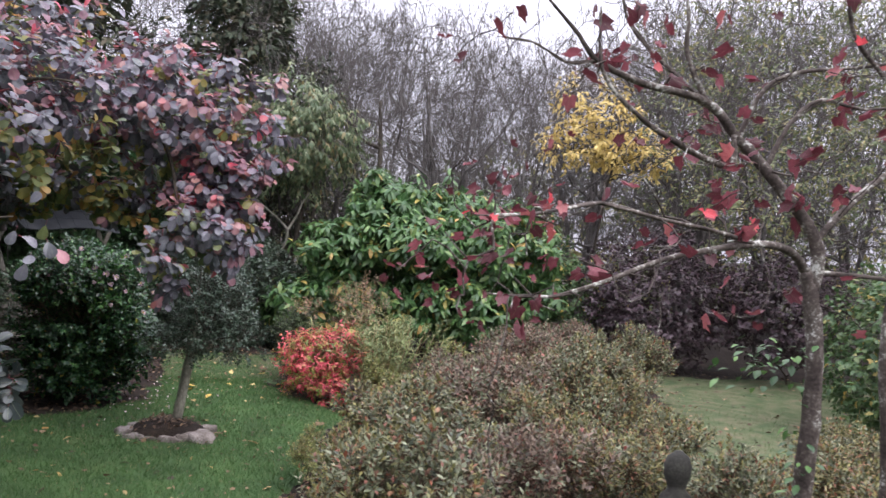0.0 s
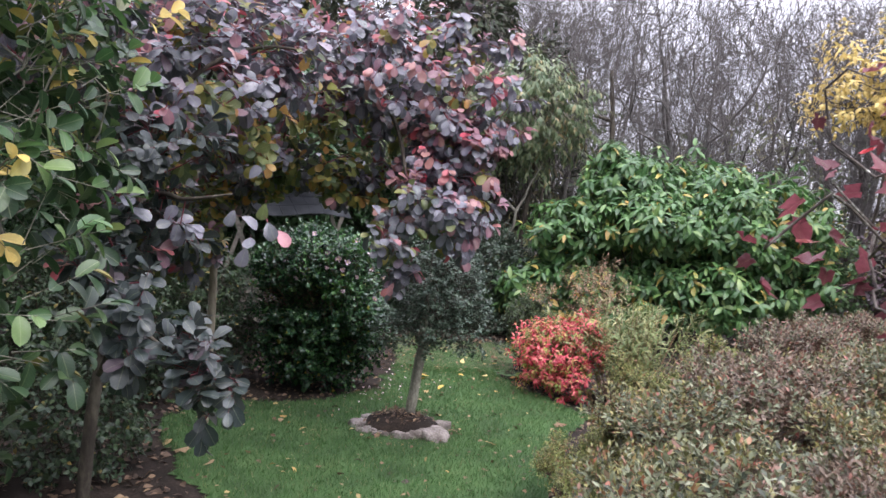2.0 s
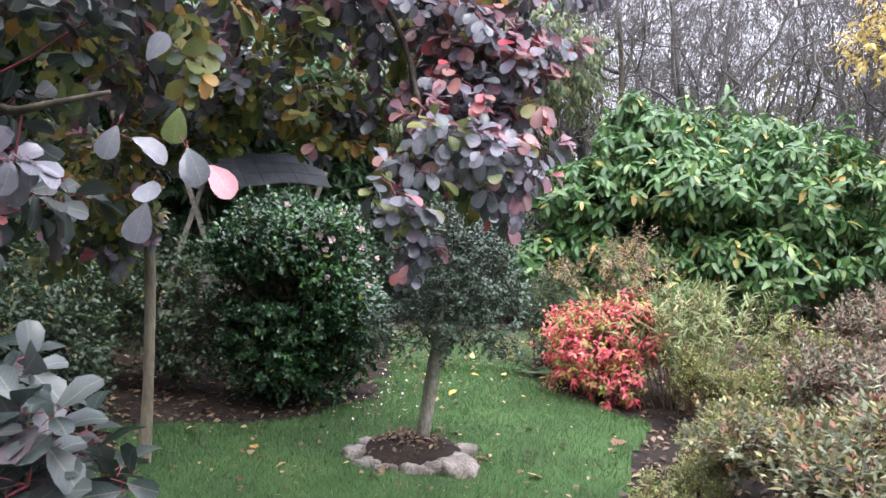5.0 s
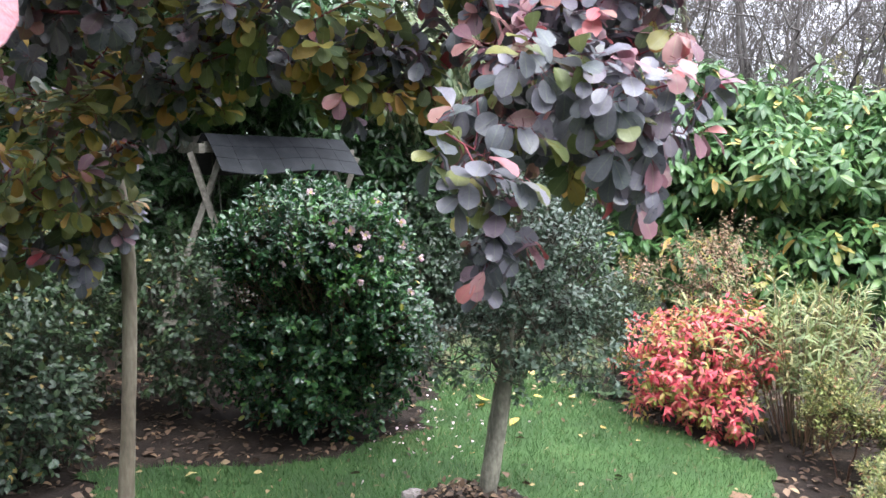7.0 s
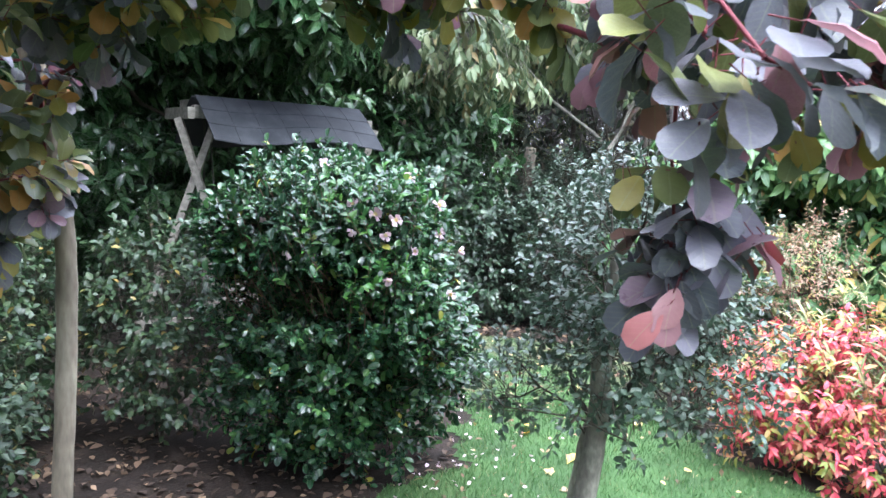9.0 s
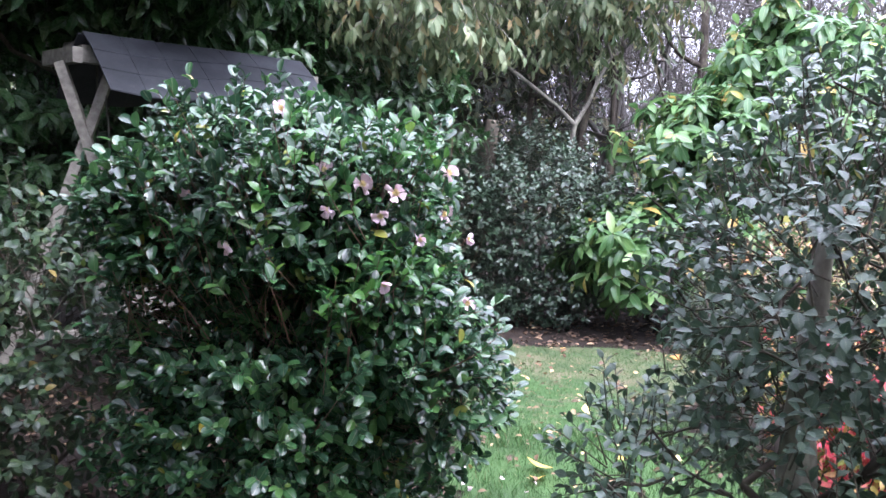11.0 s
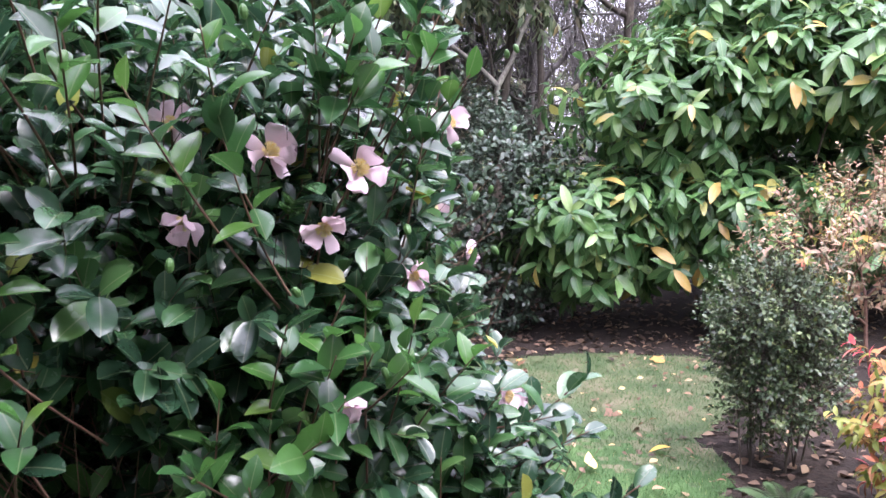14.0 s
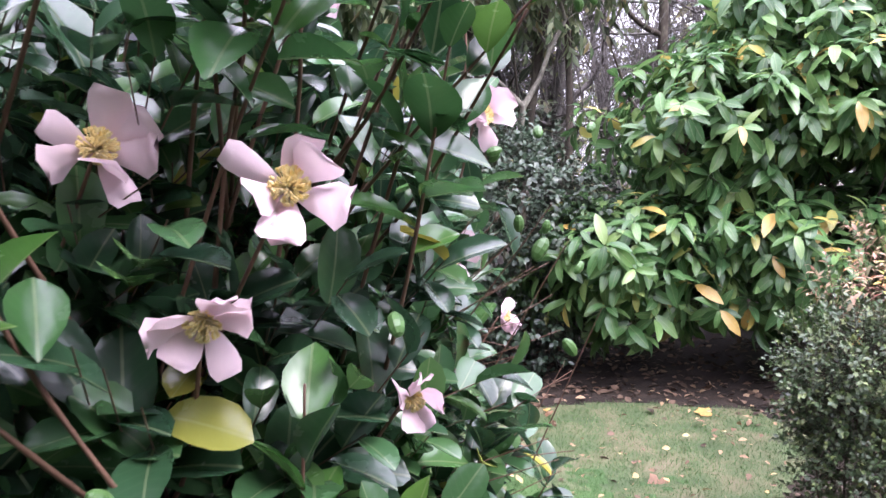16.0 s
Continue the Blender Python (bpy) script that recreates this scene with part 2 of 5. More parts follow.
def leaf_paint(name, stops, rough=0.4, through_light=0.25, spots=0.25, single=False, gloss=0.5, veins=0.1):
    """Leaf: its own colour from a range, blotches, fine relief, some light through the blade."""
    m, n, l, p = nodes_of(name)
    geo = n.new("ShaderNodeObjectInfo" if single else "ShaderNodeNewGeometry")
    r = ramp(n, stops, geo.outputs["Random" if single else "Random Per Island"], l)
    co = n.new("ShaderNodeTexCoord")
    blot = n.new("ShaderNodeTexNoise")
    blot.inputs["Scale"].default_value, blot.inputs["Detail"].default_value = 45.0, 4.0
    l.new(co.outputs["Object"], blot.inputs["Vector"])
    big = n.new("ShaderNodeTexNoise")
    big.inputs["Scale"].default_value = 3.0
    l.new(co.outputs["Object"], big.inputs["Vector"])
    mul = n.new("ShaderNodeMath")
    mul.operation = "MULTIPLY_ADD"
    mul.inputs[1].default_value, mul.inputs[2].default_value = 2 * spots, 1 - spots
    l.new(blot.outputs["Fac"], mul.inputs[0])
    mul2 = n.new("ShaderNodeMath")
    mul2.operation = "MULTIPLY_ADD"
    mul2.inputs[1].default_value, mul2.inputs[2].default_value = 0.7, 0.65
    l.new(big.outputs["Fac"], mul2.inputs[0])
    both = n.new("ShaderNodeMath")
    both.operation = "MULTIPLY"
    l.new(mul.outputs[0], both.inputs[0])
    l.new(mul2.outputs[0], both.inputs[1])
    tint = n.new("ShaderNodeVectorMath")
    tint.operation = "SCALE"
    # pale midrib and side veins
    own = n.new("ShaderNodeAttribute")
    own.attribute_name = "leaf_xy"
    xy = n.new("ShaderNodeSeparateXYZ")
    l.new(own.outputs["Vector"], xy.inputs[0])

    def calc(op, a, b=0.0, c=0.0):
        q = n.new("ShaderNodeMath")
        q.operation = op
        for i, v in enumerate((a, b, c)):
            if isinstance(v, float):
                q.inputs[i].default_value = v
            else:
                l.new(v, q.inputs[i])
        return q.outputs[0]

    off = calc("ABSOLUTE", calc("SUBTRACT", xy.outputs["X"], 1.0))
    rib = calc("LESS_THAN", off, 0.014)
    slant = calc("SUBTRACT", xy.outputs["Y"], calc("MULTIPLY", off, 0.9))
    vein = calc("POWER", calc("ABSOLUTE", calc("COSINE", calc("MULTIPLY", slant, 24.0))), 10.0)
    lines = calc("MULTIPLY_ADD", vein, veins, calc("MULTIPLY", rib, 0.6))
    pale = n.new("ShaderNodeMix")
    pale.data_type = "RGBA"
    l.new(calc("MULTIPLY", lines, 0.35), pale.inputs["Factor"])
    l.new(r.outputs["Color"], pale.inputs["A"])
    pale.inputs["B"].default_value = (0.33, 0.36, 0.20, 1)
    l.new(pale.outputs["Result"], tint.inputs[0])
    l.new(both.outputs[0], tint.inputs["Scale"])
    l.new(tint.outputs[0], p.inputs["Base Color"])
    p.inputs["Roughness"].default_value = rough
    p.inputs["Specular IOR Level"].default_value = gloss
    bump = n.new("ShaderNodeBump")
    bump.inputs["Strength"].default_value, bump.inputs["Distance"].default_value = 0.35, 0.002
    l.new(calc("ADD", blot.outputs["Fac"], lines), bump.inputs["Height"])
    l.new(bump.outputs[0], p.inputs["Normal"])
    l.new(calc("MULTIPLY_ADD", blot.outputs["Fac"], 0.35, rough - 0.15), p.inputs["Roughness"])
    tr = n.new("ShaderNodeBsdfTranslucent")
    l.new(tint.outputs[0], tr.inputs["Color"])
    mix = n.new("ShaderNodeMixShader")
    mix.inputs[0].default_value = through_light
    l.new(p.outputs[0], mix.inputs[1])
    l.new(tr.outputs[0], mix.inputs[2])
    l.new(mix.outputs[0], n["Material Output"].inputs["Surface"])
    return m


def rough_paint(name, stops, scale=8.0, rough=0.85, relief=0.6, depth=0.01, detail=8.0, stretch=(1, 1, 1), fine=60.0):
    """Bark, soil, stone, timber: colour from two sizes of noise, with relief."""
    m, n, l, p = nodes_of(name)
    co = n.new("ShaderNodeTexCoord")
    mp = n.new("ShaderNodeMapping")
    mp.inputs["Scale"].default_value = stretch
    l.new(co.outputs["Object"], mp.inputs["Vector"])
    a = n.new("ShaderNodeTexNoise")
    a.inputs["Scale"].default_value, a.inputs["Detail"].default_value = scale, detail
    b = n.new("ShaderNodeTexNoise")
    b.inputs["Scale"].default_value, b.inputs["Detail"].default_value = fine, 5.0
    l.new(mp.outputs[0], a.inputs["Vector"])
    l.new(mp.outputs[0], b.inputs["Vector"])
    mix = n.new("ShaderNodeMath")
    mix.operation = "MULTIPLY_ADD"
    mix.inputs[1].default_value = 0.4
    l.new(b.outputs["Fac"], mix.inputs[0])
    half = n.new("ShaderNodeMath")
    half.operation = "MULTIPLY"
    half.inputs[1].default_value = 0.6
    l.new(a.outputs["Fac"], half.inputs[0])
    l.new(half.outputs[0], mix.inputs[2])
    r = ramp(n, stops, mix.outputs[0], l)
    l.new(r.outputs["Color"], p.inputs["Base Color"])
    p.inputs["Roughness"].default_value = rough
    p.inputs["Specular IOR Level"].default_value = 0.25
    bump = n.new("ShaderNodeBump")
    bump.inputs["Strength"].default_value, bump.inputs["Distance"].default_value = relief, depth
    l.new(mix.outputs[0], bump.inputs["Height"])
    l.new(bump.outputs[0], p.inputs["Normal"])
    return m


SOIL = rough_paint("leaf_mould_soil", [(0.3, (0.008, 0.006, 0.005)), (0.5, (0.020, 0.014, 0.011)), (0.62, (0.038, 0.027, 0.020)), (0.75, (0.075, 0.054, 0.038))], 5, 0.95, 0.9, 0.02)
TURF = rough_paint("turf", [(0.32, (0.025, 0.045, 0.017)), (0.5, (0.042, 0.085, 0.026)), (0.62, (0.06, 0.11, 0.034)), (0.78, (0.13, 0.13, 0.06))], 2.2, 0.9, 0.9, 0.02, fine=140)
TURF_THIN = rough_paint("worn_turf", [(0.3, (0.034, 0.055, 0.024)), (0.46, (0.06, 0.085, 0.036)), (0.56, (0.105, 0.105, 0.058)), (0.7, (0.15, 0.115, 0.08))], 4.5, 0.9, 0.9, 0.02, fine=120)
BARK_GREY = rough_paint("grey_bark", [(0.3, (0.06, 0.055, 0.045)), (0.48, (0.15, 0.14, 0.115)), (0.62, (0.27, 0.26, 0.21)), (0.75, (0.36, 0.37, 0.31))], 9, 0.85, 0.7, 0.006, stretch=(1, 1, 0.5))
BARK_DARK = rough_paint("dark_bark", [(0.3, (0.02, 0.016, 0.014)), (0.5, (0.055, 0.045, 0.036)), (0.7, (0.12, 0.105, 0.08))], 12, 0.9, 0.8, 0.006, stretch=(1, 1, 0.4))
BARK_RED = rough_paint("lichened_bark", [(0.36, (0.028, 0.022, 0.02)), (0.5, (0.075, 0.06, 0.052)), (0.56, (0.13, 0.115, 0.10)), (0.62, (0.42, 0.42, 0.38))], 9, 0.9, 0.7, 0.004)
BARK_SMOKE = rough_paint("smooth_tan_bark", [(0.3, (0.09, 0.075, 0.055)), (0.5, (0.19, 0.16, 0.12)), (0.7, (0.30, 0.27, 0.20))], 10, 0.8, 0.5, 0.004, stretch=(1, 1, 0.3))
TWIG_BROWN = rough_paint("brown_twig", [(0.3, (0.05, 0.025, 0.018)), (0.6, (0.11, 0.06, 0.04)), (0.75, (0.16, 0.10, 0.06))], 25, 0.7, 0.4, 0.002)
TWIG_GREY = rough_paint("bare_grey_twigs", [(0.3, (0.045, 0.04, 0.038)), (0.5, (0.11, 0.10, 0.095)), (0.7, (0.20, 0.19, 0.185))], 6, 0.9, 0.3, 0.003)
TWIG_PINK = rough_paint("wine_red_twig", [(0.3, (0.09, 0.02, 0.03)), (0.7, (0.22, 0.05, 0.06))], 25, 0.6, 0.3, 0.002)
STONE = rough_paint("weathered_stone", [(0.3, (0.05, 0.042, 0.036)), (0.46, (0.13, 0.11, 0.098)), (0.58, (0.24, 0.21, 0.195)), (0.72, (0.38, 0.34, 0.325))], 9, 0.9, 1.0, 0.02)
STATUE_STONE = rough_paint("dark_mossy_stone", [(0.3, (0.018, 0.018, 0.015)), (0.5, (0.036, 0.035, 0.03)), (0.7, (0.07, 0.072, 0.055))], 14, 0.9, 0.7, 0.006)
TIMBER = rough_paint("weathered_timber", [(0.3, (0.07, 0.065, 0.055)), (0.5, (0.15, 0.14, 0.12)), (0.7, (0.25, 0.235, 0.20))], 5, 0.85, 0.5, 0.003, stretch=(6, 1, 6))
FELT = rough_paint("grey_mineral_felt", [(0.3, (0.011, 0.012, 0.014)), (0.5, (0.02, 0.022, 0.026)), (0.7, (0.042, 0.045, 0.05))], 6, 0.85, 0.5, 0.003, fine=220)

# camellia leaf twice: darkened with the bush's inner shade, then lighter for near shoots
CAMELLIA_LEAF_SHADED = leaf_paint("camellia_leaf_shaded", [(0.0, (0.014, 0.038, 0.021)), (0.45, (0.024, 0.064, 0.03)), (0.8, (0.042, 0.108, 0.038)), (0.985, (0.07, 0.15, 0.042)), (1.0, (0.28, 0.24, 0.04))], 0.2, 0.24, 0.2, gloss=0.6, veins=0.03)
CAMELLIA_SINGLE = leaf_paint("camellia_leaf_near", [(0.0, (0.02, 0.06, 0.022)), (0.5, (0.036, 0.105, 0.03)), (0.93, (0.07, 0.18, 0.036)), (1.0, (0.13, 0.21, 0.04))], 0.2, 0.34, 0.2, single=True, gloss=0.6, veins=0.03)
PETAL = leaf_paint("pale_pink_petal", [(0.0, (0.78, 0.52, 0.62)), (0.6, (0.84, 0.64, 0.72)), (1.0, (0.88, 0.74, 0.79))], 0.5, 0.35, 0.08)
STAMEN = leaf_paint("yellow_stamen", [(0.0, (0.90, 0.72, 0.30)), (1.0, (0.94, 0.86, 0.58))], 0.6, 0.3, 0.1)
HOLLY_LEAF = leaf_paint("grey_green_holly_leaf", [(0.0, (0.025, 0.05, 0.032)), (0.6, (0.05, 0.085, 0.058)), (1.0, (0.085, 0.125, 0.085))], 0.35, 0.15, 0.2)
DARK_LEAF = leaf_paint("blackish_green_leaf", [(0.0, (0.012, 0.028, 0.016)), (0.6, (0.025, 0.05, 0.028)), (1.0, (0.05, 0.08, 0.05))], 0.3, 0.15)
LAUREL_LEAF = leaf_paint("laurel_leaf", [(0.0, (0.02, 0.055, 0.02)), (0.6, (0.04, 0.10, 0.035)), (1.0, (0.075, 0.155, 0.055))], 0.26, 0.25, gloss=0.6)
WILLOW_LEAF = leaf_paint("pale_willow_leaf", [(0.0, (0.06, 0.10, 0.045)), (0.5, (0.12, 0.16, 0.075)), (0.88, (0.20, 0.23, 0.12)), (1.0, (0.30, 0.22, 0.10))], 0.5, 0.25)
RHODO_LEAF = leaf_paint("fresh_green_leaf", [(0.0, (0.04, 0.105, 0.035)), (0.5, (0.062, 0.145, 0.042)), (0.85, (0.12, 0.225, 0.07)), (0.955, (0.21, 0.29, 0.09)), (0.97, (0.38, 0.34, 0.09)), (1.0, (0.45, 0.28, 0.08))], 0.33, 0.3, 0.2)
SMOKE_PURPLE = leaf_paint("smoke_purple_leaf", [(0.0, (0.07, 0.08, 0.09)), (0.5, (0.12, 0.118, 0.15)), (0.85, (0.175, 0.16, 0.205)), (1.0, (0.22, 0.12, 0.15))], 0.3, 0.2, 0.25, gloss=0.65, veins=0.2)
SMOKE_PINK = leaf_paint("smoke_pink_leaf", [(0.0, (0.18, 0.09, 0.12)), (0.4, (0.27, 0.13, 0.16)), (0.75, (0.36, 0.19, 0.17)), (1.0, (0.46, 0.05, 0.09))], 0.4, 0.3, 0.2)
SMOKE_OLIVE = leaf_paint("smoke_olive_leaf", [(0.0, (0.075, 0.11, 0.06)), (0.5, (0.16, 0.185, 0.065)), (0.82, (0.31, 0.26, 0.065)), (1.0, (0.45, 0.23, 0.08))], 0.38, 0.45, 0.25)
SMOKE_SINGLE = leaf_paint("smoke_leaf_near", [(0.0, (0.09, 0.105, 0.115)), (0.4, (0.145, 0.145, 0.17)), (0.66, (0.19, 0.18, 0.22)), (0.7, (0.13, 0.16, 0.06)), (0.93, (0.20, 0.20, 0.06)), (0.96, (0.30, 0.16, 0.18)), (1.0, (0.40, 0.16, 0.19))], 0.36, 0.28, 0.4, single=True, gloss=0.6, veins=0.22)
GREEN_YELLOW = leaf_paint("green_and_yellow_leaf", [(0.0, (0.03, 0.075, 0.025)), (0.6, (0.07, 0.14, 0.045)), (0.93, (0.14, 0.20, 0.07)), (0.97, (0.42, 0.32, 0.09)), (1.0, (0.50, 0.36, 0.09))], 0.4, 0.3)
# green leaf darkened so that its colour carries deep shade
SHADE_GREEN = leaf_paint("shade_darkened_green_leaf", [(0.0, (0.012, 0.03, 0.014)), (0.6, (0.025, 0.055, 0.022)), (0.95, (0.05, 0.085, 0.03)), (1.0, (0.30, 0.22, 0.06))], 0.4, 0.2)
AZALEA_GREY = leaf_paint("azalea_grey_green", [(0.0, (0.025, 0.035, 0.02)), (0.4, (0.10, 0.115, 0.06)), (0.85, (0.28, 0.30, 0.185)), (0.9, (0.20, 0.12, 0.08)), (1.0, (0.22, 0.07, 0.05))], 0.45, 0.25)
AZALEA_OLIVE = leaf_paint("azalea_olive", [(0.0, (0.025, 0.032, 0.013)), (0.4, (0.11, 0.115, 0.04)), (0.82, (0.28, 0.25, 0.085)), (0.9, (0.26, 0.14, 0.07)), (1.0, (0.28, 0.09, 0.05))], 0.45, 0.25)
# slate leaf, its colour darkened to stand for shade low in the bush
SMOKE_SLATE_SHADED = leaf_paint("smoke_slate_leaf_shaded", [(0.0, (0.018, 0.027, 0.028)), (0.5, (0.034, 0.046, 0.045)), (0.9, (0.06, 0.068, 0.068)), (1.0, (0.11, 0.08, 0.10))], 0.34, 0.2, 0.25, gloss=0.45)
AZALEA_BRONZE = leaf_paint("azalea_bronze", [(0.0, (0.04, 0.026, 0.02)), (0.45, (0.13, 0.085, 0.06)), (0.88, (0.24, 0.18, 0.13)), (1.0, (0.24, 0.05, 0.04))], 0.5, 0.25)
AZALEA_YELLOW = leaf_paint("azalea_yellow_green", [(0.0, (0.07, 0.10, 0.03)), (0.5, (0.19, 0.23, 0.065)), (0.9, (0.36, 0.36, 0.13)), (1.0, (0.40, 0.30, 0.12))], 0.45, 0.3)
NANDINA_RED = leaf_paint("nandina_red", [(0.0, (0.45, 0.03, 0.06)), (0.5, (0.62, 0.08, 0.12)), (0.85, (0.66, 0.22, 0.18)), (1.0, (0.52, 0.36, 0.12))], 0.45, 0.3)
NANDINA_LIME = leaf_paint("nandina_lime", [(0.0, (0.14, 0.19, 0.04)), (0.5, (0.30, 0.31, 0.06)), (0.8, (0.45, 0.25, 0.10)), (1.0, (0.50, 0.14, 0.09))], 0.45, 0.3)
NANDINA_TAN = leaf_paint("nandina_tan", [(0.0, (0.13, 0.12, 0.06)), (0.5, (0.24, 0.175, 0.10)), (1.0, (0.36, 0.20, 0.14))], 0.5, 0.3)
BAMBOO_LEAF = leaf_paint("bamboo_leaf", [(0.0, (0.09, 0.13, 0.04)), (0.6, (0.17, 0.21, 0.075)), (1.0, (0.36, 0.33, 0.15))], 0.5, 0.3)
RED_LEAF = leaf_paint("crimson_leaf", [(0.0, (0.10, 0.02, 0.03)), (0.5, (0.20, 0.03, 0.05)), (0.85, (0.34, 0.06, 0.07)), (1.0, (0.55, 0.03, 0.05))], 0.5, 0.4)
GOLD_LEAF = leaf_paint("gold_leaf", [(0.0, (0.55, 0.40, 0.11)), (1.0, (0.78, 0.62, 0.24))], 0.5, 0.35)
PURPLE_DARK = leaf_paint("dull_purple_leaf", [(0.0, (0.025, 0.016, 0.022)), (1.0, (0.075, 0.04, 0.055))], 0.5, 0.2)
TREE_GREEN = leaf_paint("thin_tree_leaf", [(0.0, (0.08, 0.11, 0.05)), (0.6, (0.19, 0.22, 0.10)), (1.0, (0.36, 0.30, 0.12))], 0.5, 0.35)
CONIFER = leaf_paint("conifer_needles", [(0.0, (0.02, 0.035, 0.02)), (0.7, (0.045, 0.06, 0.03)), (1.0, (0.09, 0.07, 0.04))], 0.6, 0.1)
GRASS = leaf_paint("grass_blade", [(0.0, (0.03, 0.082, 0.02)), (0.6, (0.055, 0.13, 0.035)), (0.9, (0.09, 0.165, 0.055)), (1.0, (0.28, 0.25, 0.14))], 0.5, 0.3)
FALLEN = leaf_paint("fallen_leaf", [(0.0, (0.10, 0.05, 0.03)), (0.35, (0.22, 0.12, 0.07)), (0.65, (0.36, 0.25, 0.15)), (0.85, (0.46, 0.30, 0.08)), (1.0, (0.42, 0.08, 0.05))], 0.6, 0.2, single=True)
STREWN = leaf_paint("strewn_leaf", [(0.0, (0.10, 0.05, 0.03)), (0.5, (0.20, 0.12, 0.07)), (0.8, (0.34, 0.24, 0.13)), (1.0, (0.46, 0.34, 0.14))], 0.6, 0.2)
LITTER = leaf_paint("leaf_litter", [(0.0, (0.035, 0.02, 0.015)), (0.5, (0.08, 0.047, 0.03)), (0.85, (0.16, 0.10, 0.065)), (1.0, (0.32, 0.22, 0.13))], 0.7, 0.15)
BOX_LEAF = leaf_paint("box_leaf", [(0.0, (0.016, 0.036, 0.014)), (0.7, (0.045, 0.078, 0.028)), (1.0, (0.12, 0.155, 0.05))], 0.35, 0.15)
IVY = leaf_paint("ivy_leaf", [(0.0, (0.02, 0.06, 0.02)), (0.7, (0.06, 0.14, 0.04)), (1.0, (0.16, 0.30, 0.08))], 0.35, 0.25)
FERN = leaf_paint("fern_frond", [(0.0, (0.035, 0.075, 0.028)), (1.0, (0.09, 0.15, 0.06))], 0.5, 0.3)

# ---------- ground ----------
def sheet(xs, ys, keep=None, lift=0.0):
    gx, gy = np.meshgrid(xs, ys)
    v = np.stack([gx.ravel(), gy.ravel(), land(gx, gy).ravel() + lift], axis=1)
    nx, f = len(xs), []
    for j in range(len(ys) - 1):
        for i in range(nx - 1):
            if keep is None or keep((xs[i] + xs[i + 1]) / 2, (ys[j] + ys[j + 1]) / 2):
                f.append([j * nx + i, j * nx + i + 1, (j + 1) * nx + i + 1, (j + 1) * nx + i])
    return v, f


def inside(x, y, poly):
    hit = False
    for (x0, y0), (x1, y1) in zip(poly, poly[1:] + poly[:1]):
        if (y0 > y) != (y1 > y) and x < (x1 - x0) * (y - y0) / (y1 - y0) + x0:
            hit = not hit
    return hit


LAWN_MAIN = [(2.5, 0.2), (0.2, 2.0), (-0.75, 3.2), (-1.0, 4.2), (-1.08, 6.2), (-1.0, 7.4), (-0.85, 8.1), (-1.45, 8.6), (-2.0, 9.3), (-2.0, 10.2), (-1.3, 11.2), (-1.6, 11.7), (-3.0, 11.6), (-3.9, 11.4), (-3.6, 10.0), (-3.2, 8.9), (-3.05, 8.2), (-3.3, 7.55), (-3.9, 7.15), (-4.5, 6.9), (-3.9, 5.8), (-3.0, 4.9), (-2.4, 2.6), (-4.5, 1.6), (-5.0, -5.5), (3.5, -5.5)]
LAWN_FAR = [(1.9, 6.2), (2.4, 7.4), (2.9, 9.5), (3.4, 12.3), (7.5, 12.8), (8.5, 10), (6.0, 8.2), (3.4, 7.4), (3.0, 6.2)]


def on_lawn(x, y):
    w = 0.22 * noise.noise(Vector((x * 1.6, y * 1.6, 3.0))) + 0.06 * noise.noise(Vector((x * 7, y * 7, 9.0)))
    return inside(x + w, y + w, LAWN_MAIN) or inside(x + w, y - w, LAWN_FAR)


edge = [-1500, -600, -250, -100, -50, -25]
xs = np.array(edge + list(np.arange(-14, 14.01, 0.35)) + [-e for e in reversed(edge)])
ys = np.array(edge + list(np.arange(-6, 24.01, 0.35)) + [40, 70, 150, 400, 1000, 2500])
tagged(part("ground", sheet(xs, ys), SOIL), "dark garden soil under leaf mould and shrubs", "ground", kind="structure")
lx, ly = np.concatenate([np.arange(-5, 0.2, 0.045), np.arange(0.2, 9, 0.1)]), np.concatenate([np.arange(-5.6, 1.5, 0.2), np.arange(1.5, 13.2, 0.045)])


def worn(x, y):
    fray = 1.1 * noise.noise(Vector((x * 1.3, y * 1.3, 5.0))) + 0.9 * noise.noise(Vector((x * 5.1, y * 5.1, 2.0))) + 1.1 * noise.noise(Vector((x * 23.0, y * 23.0, 8.0)))
    return y + fray > 10.1 or x > 1.6 and y > 5


lawn = tagged(part("lawn", sheet(lx, ly, lambda x, y: on_lawn(x, y) and not worn(x, y), 0.007), TURF), "damp green mown lawn strewn with fallen leaves", "lawn", kind="structure")
tagged(part("worn_lawn", sheet(lx, ly, lambda x, y: on_lawn(x, y) and worn(x, y), 0.007), TURF_THIN), "thin yellowish worn lawn with bare patches", "lawn", kind="structure")


def scatter_on_lawn(n, poly):
    p = np.array(poly)
    out = []
    while len(out) < n:
        for x, y in zip(rnd(n, p[:, 0].min(), p[:, 0].max()), rnd(n, p[:, 1].min(), p[:, 1].max())):
            if on_lawn(x, y):
                out.append((x, y))
    out = np.array(out[:n])
    return np.column_stack([out, land(out[:, 0], out[:, 1]) + 0.01])


